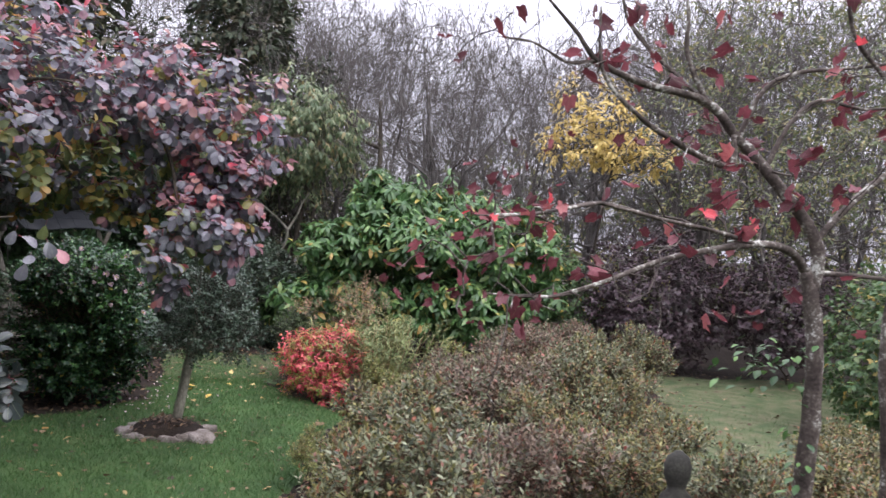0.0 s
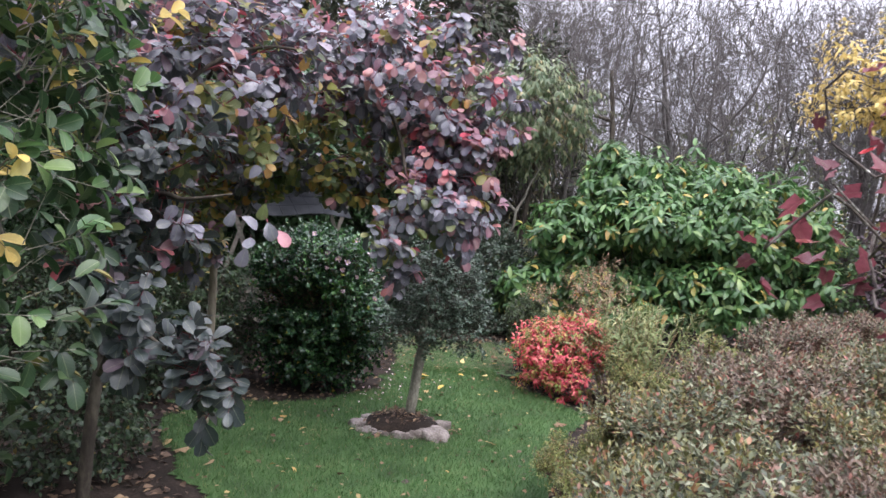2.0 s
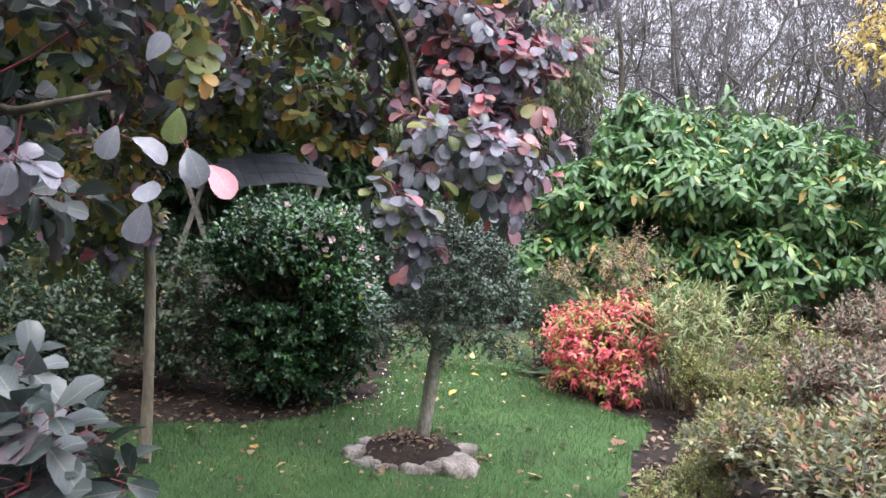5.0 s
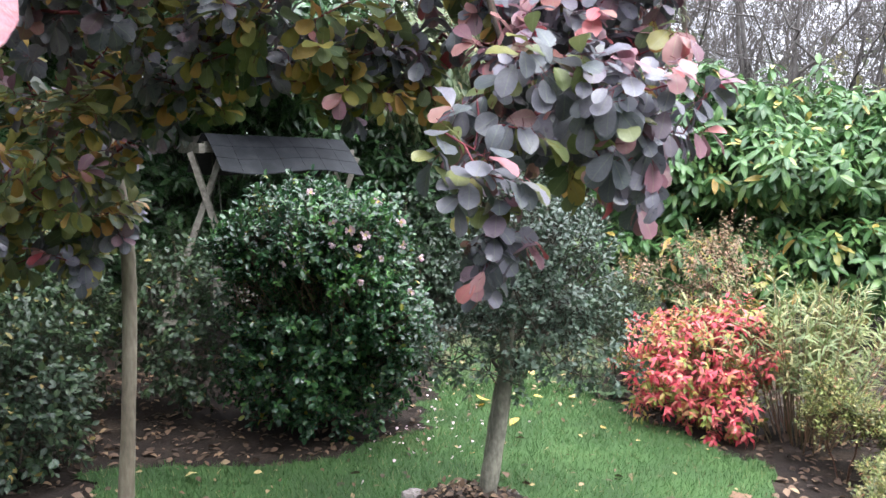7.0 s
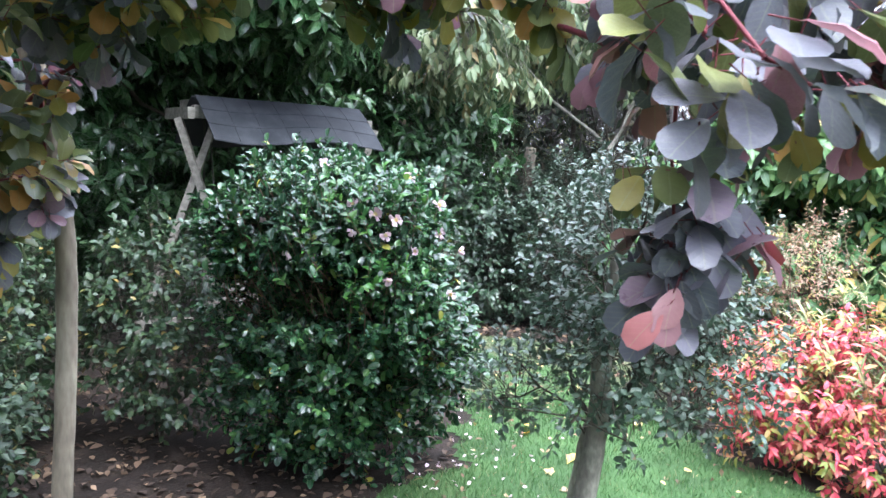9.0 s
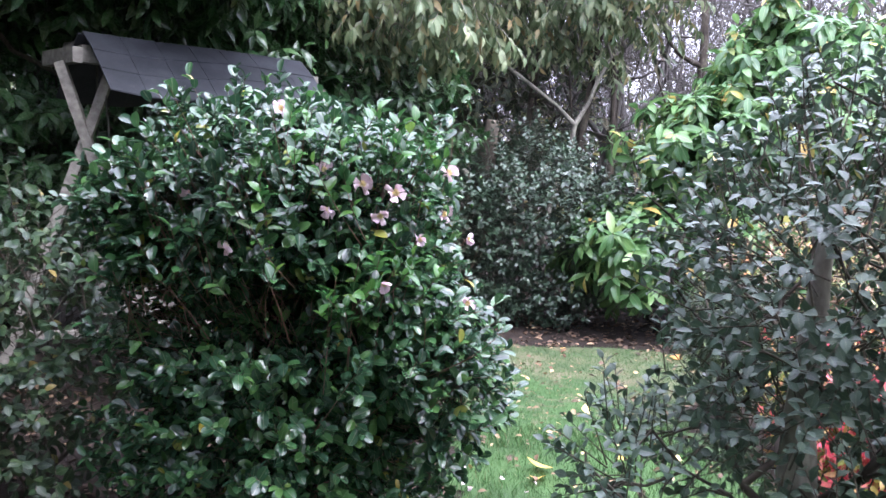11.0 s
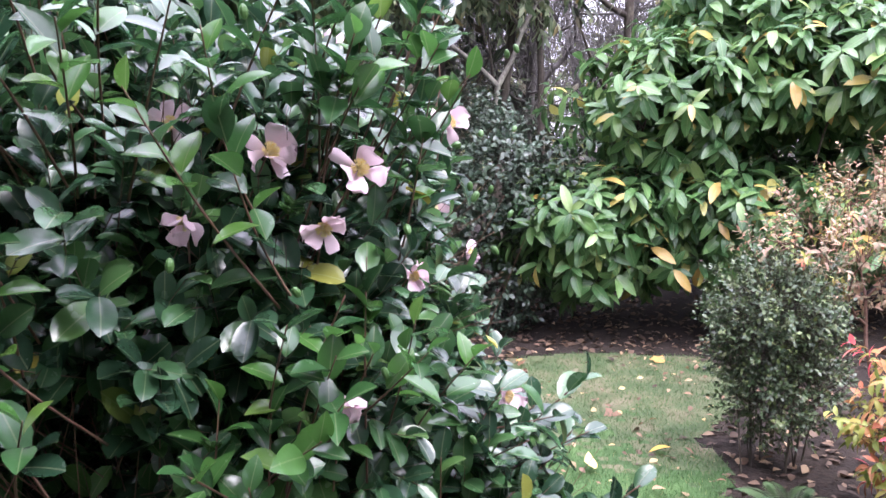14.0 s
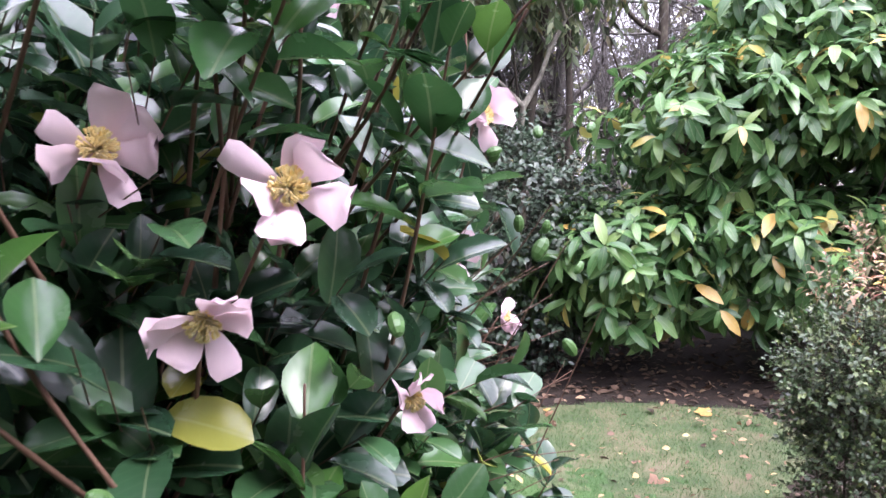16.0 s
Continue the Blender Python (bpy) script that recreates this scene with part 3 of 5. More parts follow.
gp = np.concatenate([scatter_on_lawn(95000, [(-4.6, 1.5), (-0.5, 12)]), scatter_on_lawn(9000, LAWN_FAR), scatter_on_lawn(26000, [(-4.0, 9.2), (-1.0, 12.3)])])
gp = gp[~((gp[:, 1] > 9.8) & (rnd(len(gp)) < 0.35))]
gw = rng.normal(0, 0.55, (len(gp), 3)) + np.array([0, 0, 1.0])
gw[:, 2] = np.abs(gw[:, 2]) + 0.35
SPEAR = (np.array([(-0.05, 0, 0), (0.05, 0, 0), (0.0, 1, 0.0)]), np.array([(0, 1, 2)]))
grass = part("grass", leaves(SPEAR, gp, gw, rng.normal(size=gp.shape), rnd(len(gp), 0.022, 0.05) * np.where(gp[:, 1] > 9.5, 0.55, 1.0)), GRASS)
tagged(grass, "short damp blades of mown grass", "grass", kind="stuff")


# ---------- plants ----------
PATH = np.array([(METRES * r[1], METRES * r[2], EYE - 0.5 * r[0] / 16) for r in ROWS])


def clear(p, gap=0.3):
    """Keeps growth off the line that is walked."""
    seg = PATH[None, 1:] - PATH[None, :-1]
    rel = p[:, None] - PATH[None, :-1]
    t = np.clip((rel * seg).sum(-1) / np.maximum((seg * seg).sum(-1), 1e-6), 0, 1)
    return np.linalg.norm(rel - seg * t[..., None], axis=-1).min(axis=1) > gap


def plant(name, label, category, root, blobs, shape, paint, size, twig=0.12, per=6, spread=(75, 30), droop=0.15, up=0.4, inner=0.55, bumps=0.22,
          bark=None, stems=None, limbs=120, thick=0.03, thin=0.0025, step=0.15, group="", pick=None, gap=0.0, seed=0.0, twigs=True, freq=2.2, shun=None):
    """A shrub or tree: wood that reaches every part of the crown, and leafy twigs all over it."""
    ob = thing(name, root[0], root[1], root[2], label, category, group)
    tips, out = in_blobs(blobs, inner, bumps, freq, seed)
    if gap:
        ok = clear(tips, gap)
        tips, out = tips[ok], out[ok]
    low = land(tips[:, 0], tips[:, 1]) + 0.03
    ok = tips[:, 2] > low
    tips, out = tips[ok], out[ok]
    way = unit(out + np.array([0, 0, up]) + rng.normal(0, 0.35, tips.shape))
    bark = bark or TWIG_BROWN
    if stems is None:
        stems = [[root, (root[0] + rng.normal(0, 0.05), root[1] + rng.normal(0, 0.05), root[2] + 0.15)]]
    pickn = rng.permutation(len(tips))[:limbs]
    wood = rods(*grow(stems, tips[pickn], step, thin, thick), sides=5)
    if twigs:
        wood = join_geo(wood, rods(tips - way * twig * 0.6, tips + way * twig, thin * 0.8, thin * 0.4, 3))
    part("wood", wood, bark, ob, kind="stuff")
    at, w, face, s, k = sprays(tips, way, np.full(len(tips), twig), per, spread, droop, size)
    if gap:
        ok = clear(at + unit(w) * s[:, None] * 0.5, gap)
        at, w, face, s, k = at[ok], w[ok], face[ok], s[ok], k[ok]
    if shun is not None:
        ok = shun(at + unit(w) * s[:, None] * 0.5)
        at, w, face, s, k = at[ok], w[ok], face[ok], s[ok], k[ok]
    geo = leaves(shape, at, w, face, s)
    slots = None
    if pick is not None:
        slots = np.repeat(pick(tips, at, k), len(shape[1]))
    part("foliage", geo, paint, ob, slots=slots, kind="stuff", shape=shape)
    return ob


def two_tone(level):
    return lambda tips, at, k: (np.random.default_rng(5).random(len(tips)) < level)[k].astype(int)

# ---------- far background ----------
def bare_tree(label, x, y, height, width, n, lean=0.0):
    z = float(land(x, y))
    ob = thing("bare_tree", x, y, z, label, "tree", "bare trees behind the garden")
    k = np.arange(n)
    tips = np.column_stack([x + rng.normal(0, width * 0.45, n), y + rng.normal(0, width * 0.35, n), z + height * (0.28 + 0.72 * rnd(n) ** 0.8)])
    tips[:, :2] = [x, y] + (tips[:, :2] - [x, y]) * (0.35 + 0.9 * np.clip(1.25 - np.abs((tips[:, 2:3] - z) / height - 0.5), 0, 1))
    stems = []
    for s in range(3):
        a = rnd(1, 0, 6.28)[0]
        top = (x + math.cos(a) * width * 0.3, y + math.sin(a) * width * 0.3, z + height * 0.8)
        stems.append([np.array((x + 0.08 * s, y, z)) * (1 - u) + np.array(top) * u + (rng.normal(0, 0.06, 3) if 0 < u < 1 else 0) for u in np.linspace(0, 1, 14)])
    a, b, ra, rb = grow(stems, tips, 0.3, 0.006, 0.09, 0.3, 0.25, 0.05)
    way = unit(rng.normal(0, 0.5, (n * 7, 3)) + np.array([0, 0, 0.9]))
    base = np.repeat(tips, 7, axis=0) - way * 0.1 + rng.normal(0, 0.12, (n * 7, 3))
    for line in stems:
        part("trunk", tube(line[::3], np.linspace(0.085, 0.025, len(line[::3])), 7, 0.06, 70), TWIG_GREY, ob)
    part("wood", join_geo(rods(a, b, ra, rb, 4), rods(base, base + way * rnd(n * 7, 0.25, 0.7)[:, None], 0.0055, 0.0025, 3)), TWIG_GREY, ob, kind="stuff")
    return ob


kinds = [bare_tree("leafless grey multi-stemmed tree with fine upright twigs", 0.2, 17.0, 7.0, 2.9, 420),
         bare_tree("leafless grey tree with crooked spreading branches", 3.2, 18.5, 6.6, 3.2, 420),
         bare_tree("slender leafless grey tree with dense twigs", -1.9, 19.0, 7.4, 2.8, 420)]
spots = [(-4.2, 20, 1.15), (1.7, 21, 1.0), (5.5, 17, 1.1), (8.0, 18.5, 1.15), (-0.4, 22.5, 1.05), (4.4, 23, 1.0), (11, 21, 1.2), (-7.5, 19, 1.2), (-11, 17, 1.2), (7.0, 22.5, 1.15), (14, 17, 1.2), (-2.6, 16.2, 0.85), (9.5, 15.0, 1.1), (6.3, 19.6, 1.2), (-5.6, 22, 1.2), (10, 24, 1.3), (-3.6, 24, 1.15)]
for i, (x, y, s) in enumerate(spots):
    copy_thing(kinds[i % 3], pose(x, y, float(land(x, y)), 0, 0, 47 * i) @ Matrix.Diagonal((s, s, s, 1)))

# twiggy woodland that closes the view
n = 13000
ang = rnd(n, -1.35, 1.35)
dist = rnd(n, 25, 32)
hz = rnd(n) ** 1.3
base = np.column_stack([np.sin(ang) * dist, np.cos(ang) * dist, 0.1 + hz * (5.6 + 1.2 * np.sin(ang * 9) + 1.0 * np.sin(ang * 23 + 1) + 3.0 * np.clip(np.abs(ang) * 3 - 0.5, 0, 1))])
way = unit(rng.normal(0, 0.45, (n, 3)) + np.array([0, 0, 0.8]))
wood = rods(base, base + way * rnd(n, 0.5, 1.8)[:, None], 0.018, 0.006, 3)
tagged(part("distant_woodland", wood, TWIG_GREY), "distant grey leafless woodland thicket", "woodland", kind="stuff")
n = 16000
ang, dist = rnd(n, -1.4, 1.4), rnd(n, 24, 30)
p = np.column_stack([np.sin(ang) * dist, np.cos(ang) * dist, 0.2 + rnd(n) ** 1.4 * (4.2 + 1.2 * np.sin(ang * 13))])
tagged(part("distant_undergrowth", leaves(LANCE_LOW, p, ball(n), ball(n), rnd(n, 0.25, 0.5)), TREE_GREEN), "distant dull green and brown undergrowth", "woodland", kind="stuff")


def young_tree(label, x, y, height, width, paint, n, size=0.07, shape=LANCE_LOW, group="thin leafy trees behind the lawn", per=7, base=0.25):
    z = float(land(x, y))
    return plant("young_tree", label, "tree", (x, y, z), [((x, y, z + height * (0.5 + base * 0.4)), (width, width, height * (0.5 - base * 0.4)), n)], shape, paint, size,
                 0.3, per, (70, 30), 0.3, 0.4, 0.15, 0.3, TWIG_GREY, [[np.array((x, y, z)) + np.array((0.06 * math.sin(3 * u), 0, height * 0.9 * u)) for u in np.linspace(0, 1, 12)]], 150, 0.07, 0.004, 0.25)


for x, y, h, w, n in [(5.2, 12.6, 7.6, 1.7, 620), (7.2, 11.8, 8.0, 1.8, 620), (4.6, 15.4, 7.2, 1.2, 380), (6.4, 14.6, 8.4, 1.8, 620), (9.0, 12.6, 8.4, 2.0, 500)]:
    young_tree("thin grey-stemmed tree with yellowing green leaves", x, y, h, w, TREE_GREEN, n, 0.1)
young_tree("thin tree with sparse olive leaves before the woodland", -3.4, 15.5, 5.6, 1.3, TREE_GREEN, 260)
plant("yellow_tree", "small tree with bright golden yellow autumn leaves", "tree", (2.7, 14.5, 0.06), [((2.75, 14.5, 4.35), (0.8, 0.7, 0.75), 120), ((3.5, 14.5, 3.8), (0.75, 0.6, 0.3), 75), ((2.25, 14.5, 3.9), (0.6, 0.5, 0.3), 45)],
      LANCE, GOLD_LEAF, 0.13, 0.28, 7, (75, 35), 0.4, 0.2, 0.2, 0.3, BARK_DARK, None, 80, 0.07, 0.006, 0.3)


def conifer(x, y, height, width, n, label):
    """A broad, ragged evergreen: tiers of drooping boughs of uneven length."""
    z = float(land(x, y))
    blobs = []
    for k in range(16):
        h = 0.12 + 0.8 * k / 15
        a = k * 2.4
        r = width * (1.02 - h) * rng.uniform(0.45, 0.9)
        blobs.append(((x + math.cos(a) * r, y + math.sin(a) * r, z + h * height), (width * (1.15 - h) * 0.62, width * (1.15 - h) * 0.62, height * 0.085), n // 16))
    return plant("conifer", label, "conifer", (x, y, z), blobs, LANCE_LOW, CONIFER, 0.22, 0.4, 7, (55, 20), 0.3, 0.0, 0.2, 0.4, BARK_DARK,
                 [[(x, y, z + height * 0.97 * u) for u in np.linspace(0, 1, 14)]], 120, 0.12, 0.006, 0.35, "dark conifers")


conifer(-4.6, 16.6, 9.0, 2.6, 2200, "tall dark green conifer with some browned shoots")
conifer(-7.6, 15.0, 9.5, 2.8, 2000, "tall dark green conifer behind the laurels")

# evergreen screen behind the swing seat
for x, y, h, r, n in [(-7.6, 10.6, 3.9, 1.5, 1500), (-6.2, 11.7, 4.3, 1.35, 1600), (-4.9, 12.7, 3.4, 0.95, 900), (-7.4, 8.4, 3.4, 1.1, 900)]:
    plant("laurel_shrub", "tall dark glossy cherry laurel shrub", "shrub", (x, y, float(land(x, y))), [((x, y, h * 0.55), (r, r, h * 0.5), n)], LANCE, LAUREL_LEAF, 0.15, 0.22, 7, (75, 40), 0.3, 0.2, 0.6, 0.25, BARK_DARK,
          None, 70, 0.05, 0.004, 0.25, "laurels behind the swing seat")
# its high boughs over the bed and the roof are added to shade them
plant("laurel_shrub", "tall cherry laurel leaning over the swing seat", "shrub", (-5.9, 10.9, 0.06), [((-5.75, 10.5, 3.15), (1.1, 1.0, 0.75), 1000), ((-6.6, 9.7, 3.0), (0.8, 0.8, 0.8), 600), ((-5.4, 11.2, 3.1), (0.6, 0.6, 0.6), 300), ((-5.3, 9.8, 2.8), (0.75, 0.6, 0.35), 380), ((-6.8, 7.6, 3.6), (1.5, 1.9, 0.9), 1200), ((-6.0, 7.5, 3.9), (1.0, 1.2, 0.6), 600), ((-5.7, 5.4, 3.8), (1.1, 1.3, 0.7), 600), ((-4.85, 9.5, 2.95), (0.75, 0.65, 0.35), 640)], LANCE, LAUREL_LEAF, 0.15, 0.22, 7, (75, 40), 0.3, 0.2, 0.5, 0.25, BARK_DARK,
      None, 70, 0.05, 0.004, 0.25, "laurels behind the swing seat")
# laurels added out of view to block light from the bed
for x, y, h, r, n in [(-5.9, 3.6, 4.4, 1.2, 700), (-5.4, 1.6, 4.2, 1.2, 600)]:
    plant("laurel_shrub", "tall dark cherry laurel added out of view to shade the bed", "shrub", (x, y, float(land(x, y))), [((x, y, h * 0.55), (r, r, h * 0.5), n)], LANCE, LAUREL_LEAF, 0.17, 0.24, 8, (75, 40), 0.3, 0.2, 0.5, 0.25, BARK_DARK,
          None, 60, 0.05, 0.004, 0.25, "laurels beside the bed")
plant("willow_leaved_tree", "weeping small tree with long pale narrow leaves", "tree", (-3.1, 14.0, 0.06), [((-2.9, 14.0, 3.7), (1.3, 1.0, 1.0), 700), ((-4.5, 13.6, 3.3), (1.1, 0.8, 0.8), 400), ((-4.1, 11.7, 3.0), (0.7, 0.5, 0.5), 330)],
      LANCE, WILLOW_LEAF, 0.125, 0.3, 8, (60, 30), 0.9, -0.4, 0.3, 0.3, BARK_GREY, None, 110, 0.07, 0.005, 0.25)
plant("dark_shrub", "dense dark blue-green small-leaved evergreen shrub", "shrub", (-3.0, 12.5, 0.06), [((-3.05, 12.6, 0.9), (0.85, 0.6, 0.95), 1900)], OVAL, DARK_LEAF, 0.05, 0.14, 7, bark=BARK_DARK, limbs=60)
plant("dark_shrub", "low dark evergreen shrub under the trees", "shrub", (-4.4, 12.2, 0.06), [((-4.4, 12.2, 0.8), (0.9, 0.7, 0.9), 1100)], OVAL, DARK_LEAF, 0.07, 0.16, 7, bark=BARK_DARK, limbs=60)
for x, y, rx, rz, n in [(3.7, 11.2, 1.25, 1.0, 1300), (5.6, 10.6, 1.0, 0.8, 800)]:
    plant("purple_shrub", "broad dull purple-leaved shrub beyond the lawn", "shrub", (x, y + 1.6, 0.06), [((x, y + 1.6, 1.25), (rx, 0.9, rz), n)], OVAL, PURPLE_DARK, 0.08, 0.2, 7, bark=BARK_DARK, limbs=70, group="purple shrubs")
for x, y, r, h, n in [(5.3, 8.6, 0.9, 1.9, 900), (6.3, 7.2, 0.9, 1.7, 800), (1.9, 13.6, 1.0, 1.9, 800), (7.0, 9.6, 1.0, 2.2, 800)]:
    plant("green_shrub", "rounded mid-green shrub with yellowing leaves", "shrub", (x, y, float(land(x, y))), [((x, y, h * 0.52), (r, r, h * 0.5), n)], OVAL, GREEN_YELLOW, 0.08, 0.18, 7, bark=BARK_DARK, limbs=60, group="green shrubs beyond the lawn")
# bed shrubs: the shade they stand in is put into the leaf colour
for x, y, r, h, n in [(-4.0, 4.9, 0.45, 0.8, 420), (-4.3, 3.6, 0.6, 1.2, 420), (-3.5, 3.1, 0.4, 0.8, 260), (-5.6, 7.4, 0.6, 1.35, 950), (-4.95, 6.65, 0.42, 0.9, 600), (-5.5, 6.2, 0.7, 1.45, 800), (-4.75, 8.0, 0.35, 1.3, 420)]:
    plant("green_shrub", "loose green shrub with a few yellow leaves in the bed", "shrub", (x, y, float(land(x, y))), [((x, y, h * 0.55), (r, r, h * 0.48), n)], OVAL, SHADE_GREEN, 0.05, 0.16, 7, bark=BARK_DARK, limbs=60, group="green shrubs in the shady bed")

# tall evergreen hedge added to close the garden at the sides and behind against low skylight
n = 26000
side = rng.integers(0, 3, n)
u = rnd(n)
hx = np.where(side == 0, -10.5 + rng.normal(0, 0.5, n), np.where(side == 1, 11.5 + rng.normal(0, 0.5, n), -10.5 + 22 * u))
hy = np.where(side == 2, -7.5 + rng.normal(0, 0.5, n), -7.5 + 22 * u)
p = np.column_stack([hx, hy, 0.1 + rnd(n) * (4.6 + 0.5 * np.sin(hx * 2 + hy * 2))])
tagged(part("boundary_hedge", leaves(LANCE_LOW, p, ball(n), ball(n), rnd(n, 0.3, 0.55)), LAUREL_LEAF), "tall dark evergreen hedge added round the garden to block low skylight", "hedge", kind="stuff")

# ---------- fresh green rhododendron ----------
plant("rhododendron", "broad domed rhododendron with fresh green drooping leaves", "shrub", (-0.3, 13.2, 0.06),
      [((-0.1, 13.3, 1.7), (1.9, 1.2, 1.2), 900), ((-0.9, 12.6, 2.25), (0.75, 0.7, 0.72), 330), ((0.8, 12.7, 1.9), (1.1, 0.8, 0.62), 330), ((-2.15, 12.35, 0.82), (0.62, 0.55, 0.42), 250), ((-1.5, 12.3, 1.75), (0.75, 0.6, 0.42), 230), ((-0.95, 12.2, 0.85), (1.0, 0.6, 0.42), 300), ((0.3, 12.2, 0.95), (0.8, 0.6, 0.42), 190), ((1.3, 12.8, 1.1), (0.8, 0.6, 0.5), 170), ((-0.5, 12.0, 1.9), (0.8, 0.5, 0.35), 190)],
      BROAD, RHODO_LEAF, 0.165, 0.1, 9, (85, 45), 0.55, 0.5, 0.6, 0.3, BARK_DARK, [[(-0.3, 13.2, 0.05), (-0.3, 13.1, 0.5), (-0.35, 13.0, 0.9)], [(-0.1, 13.3, 0.05), (0.1, 13.1, 0.6)], [(-0.8, 12.9, 0.05), (-1.1, 12.6, 0.6)]], 220, 0.05, 0.006, 0.2)

# ---------- camellia ----------
CAMELLIA = (-3.66, 8.0)


FLOWERS = [((-3.2, 7.60, 1.383), (0.3, -0.9, 0.2), 1, 0.95), ((-3.309, 7.615, 1.404), (0.55, -0.75, 0.25), 0.9, 0.95), ((-3.24, 7.585, 1.318), (0.1, -0.85, -0.3), 0.8, 0.85),
           ((-3.389, 7.555, 1.33), (-0.3, -0.8, -0.4), 0.2, 0.85), ((-3.461, 7.716, 1.442), (0.1, -1, 0.3), 1, 0.9), ((-3.277, 8.0, 1.569), (0.2, -0.9, 0.3), 0.8, 1), ((-3.107, 7.943, 1.445), (0.6, -0.6, 0.3), 0.6, 1),
           ((-3.143, 8.068, 1.301), (0.7, -0.7, 0.0), 0.8, 1), ((-3.22, 7.57, 1.12), (0.4, -0.8, -0.5), 0.7, 0.9), ((-3.83, 7.55, 1.36), (-0.1, -1, -0.2), 0.3, 0.8), ((-3.66, 7.46, 1.22), (-0.3, -0.9, -0.3), 0.4, 0.85),
           ((-3.6, 7.7, 1.63), (0, -0.9, 0.3), 0.6, 0.85), ((-3.02, 7.88, 1.02), (0.7, -0.7, 0), 0.6, 0.9), ((-3.08, 8.25, 1.2), (0.9, -0.4, 0.1), 0.8, 0.9), ((-3.15, 7.72, 1.24), (0.5, -0.8, -0.2), 0.3, 0.75)]
FACES = np.array([np.array(f[0]) + np.array(f[1]) * g for f in FLOWERS for g in (0.035, 0.085)])


def off_flowers(p):
    """No leaf in front of a flower's face, and a hollow under the bush's overhanging shoulder."""
    hollow = (p[:, 2] > 0.9) & (p[:, 2] < 1.1 + 0.05 * np.sin(p[:, 0] * 19)) & (p[:, 0] < -3.38) & (p[:, 1] < 7.85) & (np.hypot(p[:, 0] - CAMELLIA[0], p[:, 1] - CAMELLIA[1]) > 0.4)
    # the open side falls back above the low outreaching shoots
    over = (p[:, 0] > -3.09 + 0.6 * np.clip(1.18 - p[:, 2], 0, 0.45) + 0.03 * np.sin(p[:, 2] * 31 + p[:, 1] * 17)) & (p[:, 1] < 8.3)
    return (np.linalg.norm(p[:, None] - FACES[None], axis=-1).min(axis=1) > 0.056) & ~hollow & ~over


def camellia():
    x, y = CAMELLIA
    z = float(land(x, y))
    blobs = [((x, y, 0.9), (0.6, 0.56, 0.62), 1150), ((x - 0.04, y + 0.04, 0.48), (0.6, 0.54, 0.45), 650), ((x - 0.05, y, 1.25), (0.55, 0.54, 0.37), 1000), ((x + 0.31, y - 0.04, 1.1), (0.25, 0.34, 0.36), 330), ((x + 0.5, y - 0.05, 0.68), (0.24, 0.3, 0.28), 170),
             ((x - 0.2, y - 0.3, 1.25), (0.35, 0.24, 0.16), 240), ((x, y, 0.8), (0.42, 0.4, 0.6), 420)]
    stems = [[(x + dx, y + dy, z), (x + 1.6 * dx, y + 1.6 * dy, z + 0.3), (x + 2.6 * dx, y + 2.6 * dy, z + 0.7)] for dx, dy in [(0.06, 0.02), (-0.07, 0.05), (0.0, -0.08), (0.08, -0.06), (-0.05, -0.05)]]
    return plant("camellia_bush", "rounded glossy dark green camellia bush with pale pink flowers", "shrub", (x, y, z), blobs, OVAL_FINE, CAMELLIA_LEAF_SHADED, 0.049, 0.13, 9, (65, 30), 0.05, 0.75, 0.62, 0.16,
                 TWIG_BROWN, stems, 80, 0.008, 0.0013, 0.1, gap=0.2, shun=off_flowers)



bush = camellia()
petal_v, petal_f = blade([0.12, 0.27, 0.38, 0.41, 0.31], -0.16, -0.3, 0.05, [0.12, 0.35, 0.6, 0.8, 0.95], 0.02)
petal_v = np.vstack([petal_v[:-1], [[0.0, 0.93, 0.2]]])
# three petals: one cupped, one with a notched and frilled tip, one narrow and folded back
frill = petal_v + np.column_stack([0.05 * np.sin(petal_v[:, 1] * 17), np.zeros(len(petal_v)), 0.07 * np.sin(petal_v[:, 0] * 15 + petal_v[:, 1] * 6)])
frill[-1] = (0.04, 0.84, 0.12)
fold = petal_v * [0.72, 1.08, 1.0] - np.column_stack([np.zeros((len(petal_v), 2)), 0.75 * np.maximum(petal_v[:, 1] - 0.5, 0) ** 1.3])
petal_meshes = [mesh_of("petal", v * 0.04, petal_f, PETAL) for v in (petal_v, frill, fold)]
sa = ball(110) * 0.75 + np.array([0, 0, 1.0])
stamen_geo = join_geo(rods(np.zeros((110, 3)), unit(sa) * rnd(110, 0.012, 0.018)[:, None], 0.0004, 0.0006, 3), rods(unit(sa) * 0.0145, unit(sa) * 0.018, 0.0013, 0.001, 4))
stamen_mesh = mesh_of("flower", stamen_geo[0], stamen_geo[1], STAMEN)
bud_bm = bmesh.new()
bmesh.ops.create_uvsphere(bud_bm, u_segments=8, v_segments=6, radius=0.006, matrix=Matrix.Diagonal((0.8, 0.8, 1.35, 1)))
bud_mesh = bpy.data.meshes.new("bud")
bud_bm.to_mesh(bud_mesh)
bud_bm.free()
bud_mesh.materials.append(RHODO_LEAF)


